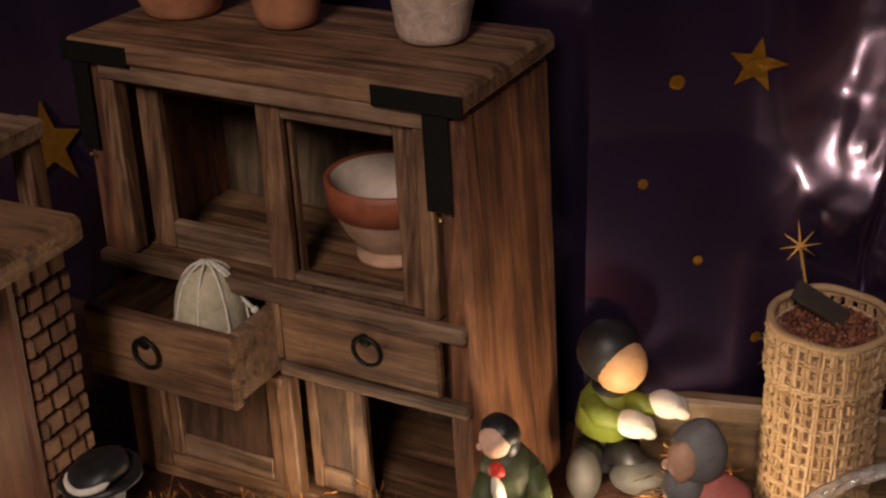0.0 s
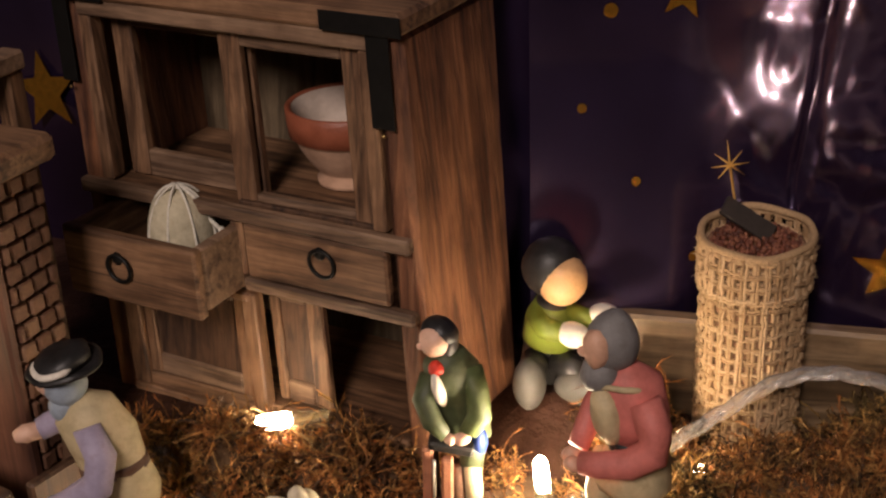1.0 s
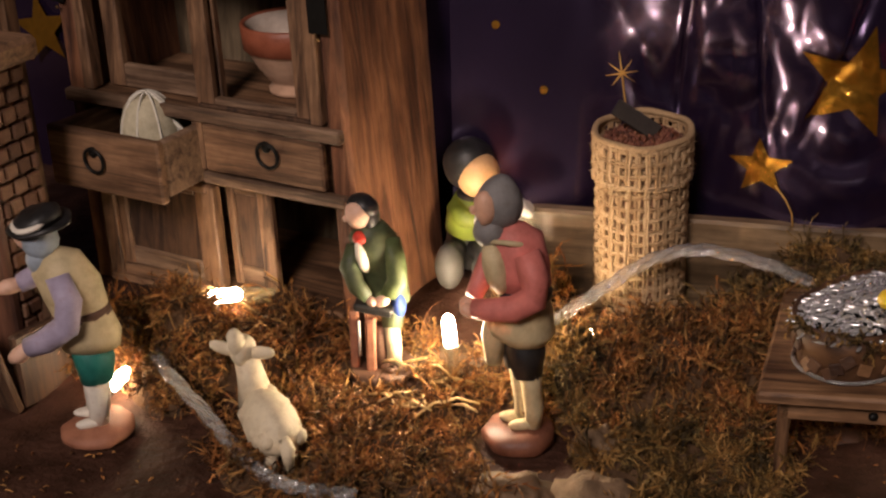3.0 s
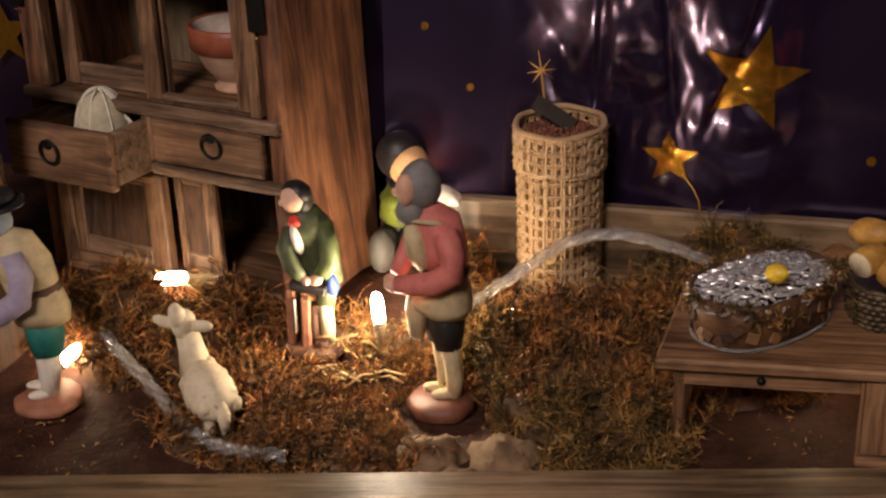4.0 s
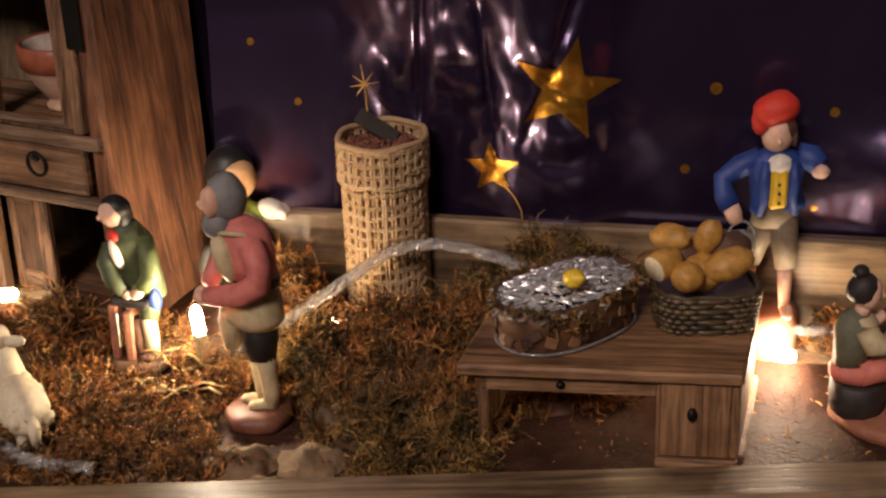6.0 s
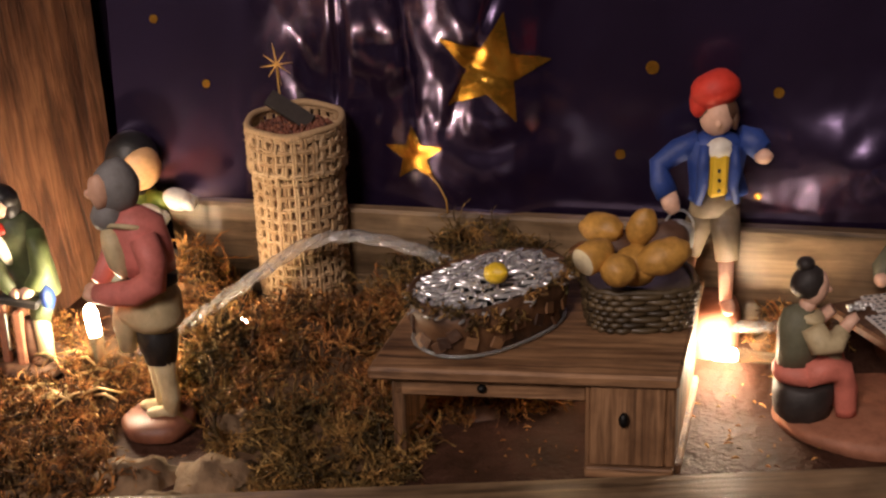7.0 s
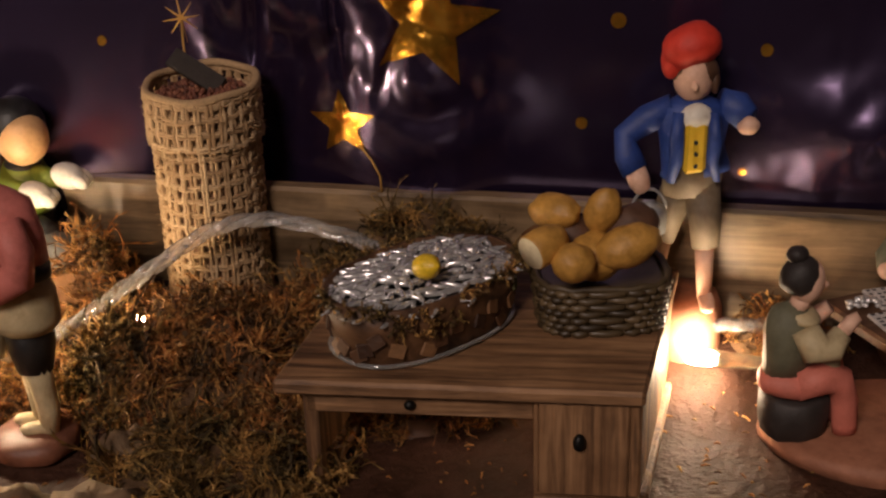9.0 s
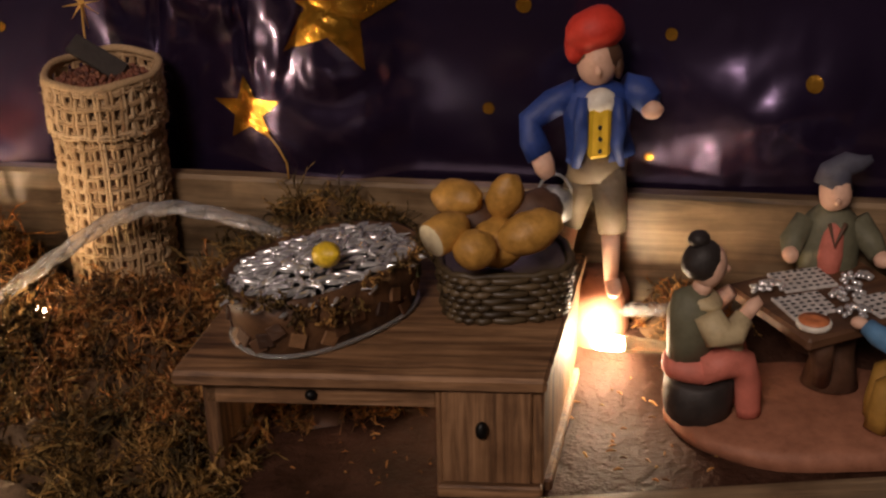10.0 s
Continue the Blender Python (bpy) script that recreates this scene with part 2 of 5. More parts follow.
LEMON = plain("lemon", (0.82, 0.55, 0.03), 0.4, 0, 0.0002, 700)
BARK = wood("bark_mosaic", (0.03, 0.013, 0.006), (0.11, 0.05, 0.02), (0.2, 0.1, 0.045), "y", 160, 0.55, 0.0008)
WICKER = random_mat("wicker", [(0, (0.034, 0.022, 0.010)), (0.6, (0.085, 0.058, 0.028)), (1, (0.14, 0.10, 0.05))], 0.5)
JUTE = random_mat("jute", [(0, (0.36, 0.22, 0.105)), (0.6, (0.50, 0.33, 0.17)), (1, (0.60, 0.42, 0.24))], 0.85, "island", 0.0003, 0, 1400)
SEEDS = random_mat("red_seeds", [(0, (0.07, 0.02, 0.01)), (0.6, (0.2, 0.06, 0.03)), (1, (0.3, 0.12, 0.06))], 0.6)
MOSS = random_mat("moss", [(0, (0.08, 0.036, 0.010)), (0.3, (0.26, 0.105, 0.028)), (0.65, (0.46, 0.21, 0.06)), (1, (0.58, 0.34, 0.13))], 0.75, clumps=95)
MOSS_OLIVE = random_mat("olive_moss", [(0, (0.08, 0.05, 0.014)), (0.4, (0.21, 0.12, 0.034)), (0.75, (0.38, 0.23, 0.07)), (1, (0.50, 0.33, 0.13))], 0.75, clumps=95)
EARTH = paint("mound_earth", (0.085, 0.042, 0.014), 0.9, 0.4, 120, 0.0012)
STONE = paint("flat_stone", (0.20, 0.125, 0.065), 0.75, 0.4, 110, 0.0010)
BRICK = random_mat("brick", [(0, (0.11, 0.05, 0.028)), (0.5, (0.17, 0.08, 0.042)), (1, (0.22, 0.12, 0.07))], 0.7, "object", 0.0004)
FLOOR = paint("floor_paper", (0.046, 0.017, 0.008), 0.55, 0.5, 70, 0.0018)
FLOOR.node_tree.nodes["Principled BSDF"].inputs["Specular IOR Level"].default_value = 0.16
PLASTER = plain("room_plaster", (0.08, 0.066, 0.052), 0.9, 0, 0.001, 12)
TABLETOP = wood("table_oak", (0.10, 0.055, 0.028), (0.2, 0.115, 0.06), (0.3, 0.19, 0.1), "x", 60)


def clear_mat(name, rough, col=(1, 1, 1)):
    mat, nt, bs = nodes_of(name)
    bs.inputs["Base Color"].default_value = (*col, 1)
    bs.inputs["Transmission Weight"].default_value = 0.88
    bs.inputs["Roughness"].default_value = rough
    bs.inputs["IOR"].default_value = 1.45
    return mat


CLEAR = clear_mat("clear_plastic", 0.07, (0.97, 0.96, 0.94))
SOCKET = clear_mat("clear_socket", 0.25, (0.75, 0.68, 0.5))


def glow_mat(name, col, strength):
    mat, nt, bs = nodes_of(name)
    bs.inputs["Base Color"].default_value = (*col, 1)
    bs.inputs["Emission Color"].default_value = (*col, 1)
    bs.inputs["Emission Strength"].default_value = strength
    return mat


GLOW = glow_mat("lit_bulb", (1.0, 0.76, 0.50), BULB * 0.75)
GLOW_MID = glow_mat("fading_bulb", (1.0, 0.70, 0.42), BULB * 0.65)
GLOW_BRIGHT = glow_mat("bright_bulb", (1.0, 0.76, 0.50), BULB * 4.6)
GLOW_STRONG = glow_mat("strong_bulb", (1.0, 0.76, 0.50), BULB * 2.8)
GLOW_SOFT = glow_mat("half_lit_bulb", (1.0, 0.66, 0.36), BULB * 0.4)


def foil_mat():
    mat, nt, bs = nodes_of("purple_foil")
    v = coords(nt)
    n1 = noise_tex(nt, v, 26, 5, 0.6)
    n2 = noise_tex(nt, v, 240, 3, 0.6)
    c = ramp(nt, n1, [(0.3, (0.007, 0.004, 0.012)), (0.7, (0.013, 0.008, 0.022))])
    nt.links.new(c, bs.inputs["Base Color"])
    bs.inputs["Roughness"].default_value = 0.24
    bs.inputs["Specular IOR Level"].default_value = 0.9
    bs.inputs["IOR"].default_value = 1.7
    bs.inputs["Specular Tint"].default_value = (0.78, 0.62, 1.0, 1)
    bs.inputs["Coat Weight"].default_value = 0.4
    bs.inputs["Coat Roughness"].default_value = 0.12
    bs.inputs["Coat Tint"].default_value = (0.9, 0.82, 1.0, 1)
    bump(nt, bs, mix(nt, n1, n2, 0.25), 0.0003, 0.5)
    return mat


FOIL = foil_mat()


# ---- structure ----
def smooth01(t):
    t = max(0.0, min(1.0, t))
    return t * t * (3 - 2 * t)


def ground_z(x, y):
    z = 0.013 * smooth01((y - 0.008) / 0.05)
    z += 0.015 * math.exp(-((x + 0.018) / 0.022) ** 2 - ((y - 0.084) / 0.02) ** 2)
    return z + 0.0012 * noise.noise(Vector((x * 40, y * 40, 0.3))) + 0.0006 * noise.noise(Vector((x * 110, y * 110, 0.9)))


SHEET = [(-0.060, 0.0995), (-0.036, 0.1018), (-0.013, 0.1045), (0.005, 0.1062), (0.028, 0.1082), (0.042, 0.1086), (0.052, 0.1062), (0.0625, 0.0985),
         (0.0865, 0.0888), (0.105, 0.0818), (0.123, 0.0788), (0.138, 0.0810), (0.152, 0.0795), (0.175, 0.0760), (0.250, 0.0640), (0.42, 0.0370)]
EDGE = -0.031


def sheet_y(x):
    """Where the hanging foil stands in plan: one sheet behind the cabinet, a second from its edge on with a pocket behind the pot."""
    if x < EDGE:
        return 0.137 + 0.43 * (EDGE - x)
    for i in range(1, len(SHEET)):
        (x0, y0), (x1, y1) = SHEET[i - 1], SHEET[i]
        if x <= x1 or i == len(SHEET) - 1:
            a, b = SHEET[max(i - 2, 0)], SHEET[min(i + 1, len(SHEET) - 1)]
            s0, s1 = (y1 - a[1]) / (x1 - a[0]), (b[1] - y0) / (b[0] - x0)
            h = x1 - x0
            u = (x - x0) / h
            return (2 * u ** 3 - 3 * u * u + 1) * y0 + (u ** 3 - 2 * u * u + u) * h * s0 + (3 * u * u - 2 * u ** 3) * y1 + (u ** 3 - u * u) * h * s1


def bell(v, c, w):
    return math.exp(-((v - c) / w) ** 2)


def foil(x, z, off=0.0):
    """A point on the hanging foil: a dent behind the pot, a crumpled bulge round the large star, flat elsewhere."""
    up = smooth01((z - 0.045) / 0.04)
    y = sheet_y(x)
    y -= 0.0015 * bell(x, 0.116, 0.022) * bell(z, 0.095, 0.040)
    y += 0.15 * (max(0.045, min(z, 0.135)) - 0.110) * smooth01((0.038 - x) / 0.022)
    y -= 0.22 * max(0.0, z - 0.110) * smooth01((x - 0.020) / 0.025) * smooth01((0.080 - x) / 0.04)
    left = bell(x, 0.072, 0.033) * up
    star = bell(x, 0.112, 0.026) * bell(z, 0.100, 0.036)
    side = 0.60 * bell(x, 0.245, 0.032) * bell(z, 0.070, 0.035)
    w = min(1.0, left + star + side)
    # the sheet leans over towards the top between two hanging creases
    y -= 0.15 * max(0.0, z - 0.075) * left
    for cx, lean, amp, wd in ((0.0575, 0.05, 0.0050, 0.0032), (0.0850, -0.10, 0.0045, 0.0030), (0.1080, 0.35, 0.0040, 0.0030)):
        d = x - cx - lean * (z - 0.11)
        y += amp * math.exp(-abs(d) / wd) * smooth01((z - 0.070) / 0.03) * (1 if d > 0 else math.exp(-abs(d) / wd))
    crumple = 0.0085 * abs(noise.noise(Vector((x * 27 + 4.3, z * 24, 1.7)))) + 0.0040 * abs(noise.noise(Vector((x * 62, z * 52, 5.2))))
    crumple += 0.0011 * abs(noise.noise(Vector((x * 150, z * 120, 9.1))))
    slack = 0.0030 * noise.noise(Vector((x * 9, z * 7, 2.2)))
    y -= crumple * (0.02 + 0.98 * w) + slack
    y -= 0.006 * bell(x, 0.250, 0.026) * bell(z, 0.076, 0.018)
    y -= 0.12 * max(0.0, z - 0.085) * bell(x, 0.112, 0.022)
    return Vector((x, y - off, z))


def make_room():
    g = G().box(-2.0, 2.0, -2.2, 0.9, -0.80, -0.76, 0.002)
    tagged(part("floor", g, TABLETOP), "brown wooden floor of a dim room", "floor", kind="structure")
    for nm, b in (("wall_north", (-2.0, 2.0, 0.9, 1.0)), ("wall_south", (-2.0, 2.0, -2.3, -2.2)),
                  ("wall_west", (-2.1, -2.0, -2.3, 1.0)), ("wall_east", (2.0, 2.1, -2.3, 1.0))):
        tagged(part(nm, G().box(*b, -0.76, 1.6, 0.002), PLASTER), "plain plastered wall of a dim room", "wall", kind="structure")
    tagged(part("ceiling", G().box(-2.1, 2.1, -2.3, 1.0, 1.6, 1.65, 0.002), PLASTER), "plain plastered ceiling", "ceiling", kind="structure")
    lamp = bpy.data.lights.new("ceiling_lamp", "AREA")
    lamp.shape, lamp.size, lamp.energy, lamp.color = "DISK", 0.6, ROOM_LAMP, (1.0, 0.79, 0.69)
    ob = new("ceiling_lamp", lamp)
    ob.matrix_basis = look((-0.45, -1.65, 1.38), (0.0, 0.05, 0.05))
    t = thing("sideboard", pose(0, 0.1, -0.76), "brown oak sideboard that carries the crib scene", "sideboard")
    part("top", G().box(-0.7, 0.7, -0.24, 0.3, 0.715, 0.742, 0.003), TABLETOP, t)
    part("body", G().box(-0.66, 0.66, -0.2, 0.28, 0.0, 0.714, 0.003), TABLETOP, t)


def make_tray():
    g = G()
    nx, ny = 170, 76
    vs = []
    for j in range(ny + 1):
        for i in range(nx + 1):
            x, y = -0.42 + 0.84 * i / nx, -0.074 + 0.36 * j / ny
            vs.append((x, y, ground_z(x, y) - 0.0004))
    fs = [(j * (nx + 1) + i, j * (nx + 1) + i + 1, (j + 1) * (nx + 1) + i + 1, (j + 1) * (nx + 1) + i) for j in range(ny) for i in range(nx)]
    g.add(vs, fs)
    tagged(part("ground", g, FLOOR, None, "", False), "dark brown crinkled paper ground of the crib", "ground", kind="structure")
    g = G().box(-0.42, 0.42, -0.018, 0.002, -0.018, 0.0118, 0.0014)
    rim = tagged(part("trim_front", g, OLD_WOOD), "worn pale wooden edging board along the front", "edging", kind="structure")
    rim.matrix_basis = pose(0, -0.0575, 0, 0, 0, 4.2)
    g = G().box(-0.028, 0.36, 0, 0.007, -0.004, 0.051, 0.0012)
    back = tagged(part("trim_back", g, OLD_WOOD), "worn pale wooden board along the foot of the foil", "edging", kind="structure")
    back.matrix_basis = pose(0, 0.093, 0, 0, 0, -9.1)


def make_backdrop():
    g = G()
    nx, nz = 330, 120
    vs = [foil(EDGE + (0.40 - EDGE) * i / nx, 0.34 * j / nz) for j in range(nz + 1) for i in range(nx + 1)]
    fs = [(j * (nx + 1) + i, j * (nx + 1) + i + 1, (j + 1) * (nx + 1) + i + 1, (j + 1) * (nx + 1) + i) for j in range(nz) for i in range(nx)]
    g.add(vs, fs)
    nx, nz = 60, 30
    vs = []
    for j in range(nz + 1):
        for i in range(nx + 1):
            x, z = -0.42 + 0.41 * i / nx, 0.34 * j / nz
            vs.append((x, 0.137 + 0.43 * (EDGE - x) - 0.003 * noise.noise(Vector((x * 9, z * 7, 2.2))), z))
    fs = [(j * (nx + 1) + i, j * (nx + 1) + i + 1, (j + 1) * (nx + 1) + i + 1, (j + 1) * (nx + 1) + i) for j in range(nz) for i in range(nx)]
    g.add(vs, fs)
    sheet = tagged(part("backdrop", g, FOIL, None, "", False), "wrinkled glossy dark purple foil hung as a night sky", "backdrop", kind="structure")

    def star(cx, cz, R, turn, inner=0.42, squash=1.0):
        g = G()
        rim = []
        for k in range(10):
            a0 = radians(90 + turn + 36 * k)
            a1 = radians(90 + turn + 36 * (k + 1))
            r0, r1 = (R, R * inner) if k % 2 == 0 else (R * inner, R)
            for s in range(5):
                f = s / 5
                rim.append((cx + squash * ((1 - f) * r0 * math.cos(a0) + f * r1 * math.cos(a1)), cz + (1 - f) * r0 * math.sin(a0) + f * r1 * math.sin(a1)))
        rings = 7
        vs = [foil(cx, cz, 0.0006)]
        for q in range(1, rings + 1):
            for x, z in rim:
                vs.append(foil(cx + (x - cx) * q / rings, cz + (z - cz) * q / rings, 0.0006))
        n = len(rim)
        fs = [(0, 1 + i, 1 + (i + 1) % n) for i in range(n)]
        for q in range(rings - 1):
            b = 1 + q * n
            fs += [(b + i, b + n + i, b + n + (i + 1) % n, b + (i + 1) % n) for i in range(n)]
        g.add(vs, fs)
        part("star", g, GOLD, sheet, "", False)

    star(0.1165, 0.1085, 0.0222, -12)
    star(0.0865, 0.0722, 0.0118, 4)
    star(0.0188, 0.1595, 0.0090, -8)
    star(-0.249, 0.088, 0.018, 10)
    for x, z, r in ((-0.0046, 0.1543, 0.0024), (-0.0137, 0.1217, 0.0016), (0.0046, 0.0961, 0.0016), (0.0249, 0.0685, 0.0018), (0.1745, 0.108, 0.0024),
                    (0.2186, 0.1002, 0.0019), (0.1638, 0.0747, 0.0019), (0.2603, 0.087, 0.0026), (0.2136, 0.061, 0.0014)):
        g = G()
        vs = [foil(x, z, 0.0005)] + [foil(x + r * math.cos(a * math.pi / 8), z + 1.05 * r * math.sin(a * math.pi / 8), 0.0005) for a in range(16)]
        g.add(vs, [(0, 1 + i, 1 + (i + 1) % 16) for i in range(16)])
        part("gold_dot", g, GOLD, sheet, "", False)
    g = G().tube([foil(0.092, 0.066, 0.0008), foil(0.096, 0.061, 0.0012), foil(0.0985, 0.056, 0.002), foil(0.099, 0.051, 0.004)], 0.00035, 5)
    part("thread", g, STRAW, sheet)


# ---- cabinet ----
def cpart(name, g, mats, parent=None, label=""):
    """A part of the cabinet, which leans back and to one side a little."""
    g.v = [(x + 0.085 * (0.156 - z), y - 0.085 * (0.156 - z), z) for x, y, z in g.v]
    return part(name, g, mats, parent, label)


def make_cabinet():
    W, D, H = 0.138, 0.064, 0.156
    t = thing("cabinet", pose(-0.1955, 0.1241, 0.009, 0, 0, -23.3), "small rustic brown wooden cabinet with sliding doors and a pulled-out drawer", "cabinet")
    # carcass
    cpart("side_panel", G().box(0, 0.009, 0.0005, D, 0, H - 0.007, 0.0012), WOOD_SIDE, t)
    cpart("side_panel", G().box(W - 0.010, W, 0.0005, D, 0, H - 0.007, 0.0025), WOOD_SIDE, t, "reddish rough-sawn side board")
    g = G()
    g.box(-0.002, W + 0.002, -0.003, D + 0.001, H - 0.007, H, 0.0018)
    cpart("top_board", g, WOOD_X, t)
    cpart("bottom_board", G().box(0.0092, W - 0.0102, 0.001, D - 0.004, 0.006, 0.011, 0.0006), WOOD_X, t)
    cpart("back_board", G().box(0.0092, W - 0.0102, D - 0.004, D - 0.001, 0.002, H - 0.0072, 0.0003), WOOD_BACK, t)
    cpart("plinth", G().box(0.0092, W - 0.0102, -0.001, 0.004, 0.0, 0.0062, 0.0006), WOOD_X, t)
    # rails and shelves
    cpart("top_rail", G().box(0.0095, W - 0.0105, -0.0015, 0.006, H - 0.0125, H - 0.0072, 0.0006), WOOD_RAIL, t)
    cpart("middle_shelf", G().box(0.0095, W - 0.0105, 0.001, D - 0.0045, 0.0810, 0.0845, 0.0006), WOOD_X, t)
    cpart("shelf_rail", G().box(0.0005, W - 0.0012, -0.0035, 0.0008, 0.0800, 0.0850, 0.0008), WOOD_RAIL, t)
    cpart("lower_shelf", G().box(0.0095, W - 0.0105, 0.001, D - 0.0045, 0.0535, 0.0560, 0.0006), WOOD_X, t)
    cpart("drawer_rail", G().box(0.0695, W - 0.0012, -0.0035, 0.0008, 0.0558, 0.0602, 0.0008), WOOD_RAIL, t)
    cpart("drawer_rail", G().box(0.0095, 0.0693, -0.0025, 0.0008, 0.0505, 0.0538, 0.0008), WOOD_X, t)
    cpart("stile", G().box(0.0655, 0.0705, -0.0022, 0.004, 0.0606, 0.0798, 0.0006), WOOD_Z, t)
    cpart("stile", G().box(0.0655, 0.0715, -0.0015, 0.004, 0.0064, 0.0533, 0.0006), WOOD_Z, t)
    cpart("stile", G().box(0.0092, 0.0145, -0.0008, 0.006, 0.0852, H - 0.0127, 0.0006), WOOD_Z, t)
    cpart("stile", G().box(W - 0.0155, W - 0.0103, -0.0008, 0.006, 0.0852, H - 0.0127, 0.0006), WOOD_Z, t)
    cpart("stile", G().box(0.0092, 0.0165, -0.0005, 0.006, 0.0064, 0.0513, 0.0006), WOOD_Z, t)
    # sliding doors of the upper part
    def frame_door(x0, x1, y0, z0, z1, wl, wr, wb, wt, th=0.004, panel=None):
        d = new("sliding_door")
        d.parent = t
        d.empty_display_size = 0.01
        cpart("stile", G().box(x0, x0 + wl, y0, y0 + th, z0, z1, 0.0007), WOOD_Z, d)
        cpart("stile", G().box(x1 - wr, x1, y0, y0 + th, z0, z1, 0.0007), WOOD_Z, d)
        cpart("rail", G().box(x0 + wl, x1 - wr, y0 + 0.0003, y0 + th, z0, z0 + wb, 0.0007), WOOD_RAIL, d)
        cpart("rail", G().box(x0 + wl, x1 - wr, y0 + 0.0003, y0 + th, z1 - wt, z1, 0.0007), WOOD_RAIL, d)
        if panel:
            cpart("panel", G().box(x0 + wl - 0.0008, x1 - wr + 0.0008, y0 + 0.0016, y0 + 0.003, z0 + wb - 0.0008, z1 - wt + 0.0008, 0.0002), panel, d, "dark grained panel")
        return d
    frame_door(0.0155, 0.0745, 0.0080, 0.0850, H - 0.0128, 0.0085, 0.009, 0.0095, 0.005)
    frame_door(0.066, 0.1235, 0.0025, 0.0850, H - 0.0128, 0.0085, 0.0095, 0.0035, 0.005)
    cpart("sill", G().box(0.068, 0.1225, 0.0008, 0.0125, 0.0847, 0.0862, 0.0004), WOOD_DARK, t)
    # doors of the lower part
    frame_door(0.0168, 0.0652, 0.0012, 0.0112, 0.0510, 0.005, 0.006, 0.008, 0.004, 0.0035, WOOD_DARK)
    frame_door(0.0722, 0.0945, 0.0055, 0.0112, 0.0532, 0.004, 0.007, 0.008, 0.004, 0.0035, WOOD_DARK)
    # closed drawer
    d = new("drawer")
    d.parent = t
    cpart("front", G().box(0.0712, W - 0.0104, -0.0028, 0.0012, 0.0606, 0.0796, 0.0009), WOOD_X, d)
    cpart("box", G().box(0.0722, W - 0.0114, 0.0014, 0.05, 0.0566, 0.0776, 0.0004), WOOD_X, d)
    ring(d, 0.1035, -0.0028, 0.0722)
    # open drawer
    d = new("drawer")
    d.parent = t
    o = -0.0265
    cpart("front", G().box(0.0115, 0.0690, o, o + 0.0045, 0.0545, 0.0785, 0.0009), WOOD_X, d, "weathered drawer front")
    cpart("side", G().box(0.0118, 0.0160, o + 0.0047, 0.03, 0.0562, 0.0779, 0.0007), WOOD_Y, d)
    cpart("side", G().box(0.0646, 0.0688, o + 0.0047, 0.03, 0.0562, 0.0779, 0.0007), WOOD_RAIL, d)
    cpart("bottom", G().box(0.0162, 0.0644, o + 0.0047, 0.03, 0.0562, 0.0582, 0.0003), WOOD_X, d)
    cpart("back", G().box(0.0162, 0.0644, 0.026, 0.0298, 0.0582, 0.0775, 0.0003), WOOD_X, d)
    ring(d, 0.037, o, 0.0680)
    # black corner straps with brass nails
    for x0, x1, s in ((-0.0026, 0.0235, 0), (W - 0.0265, W + 0.0026, 1)):
        st = new("corner_strap")
        st.parent = t
        cpart("plate", G().box(x0, x1, -0.0038, -0.0030, H - 0.0068, H - 0.0006, 0.0003), IRON, st, "black iron strap")
        a, b = ((-0.0004, 0.0062) if s == 0 else (W - 0.0112, W - 0.003))
        cpart("plate", G().box(a, b, -0.0022, -0.0016, H - 0.036, H - 0.0072, 0.0002), IRON, st, "black iron strap")
        cpart("nail", G().ell(((a + b) / 2, -0.0024, H - 0.038), (0.0007, 0.0006, 0.0007), n=8, k=6), BRASS, st, "brass nail")
    return t


def ring(parent, x, y, z):
    r = new("ring_pull")
    r.parent = parent
    cpart("rose", G().ell((x - 0.001, y - 0.0006, z + 0.0028), (0.0022, 0.0012, 0.0022), n=12, k=8), IRON, r, "black iron rose")
    cpart("ring", G().tube([(x + 0.0048 * math.cos(a), y - 0.0016 - 0.0004 * math.sin(a), z - 0.0002 + 0.0048 * math.sin(a)) for a in [2 * math.pi * i / 24 for i in range(24)]],
                          0.0007, 8, closed=True), IRON, r, "black iron ring")


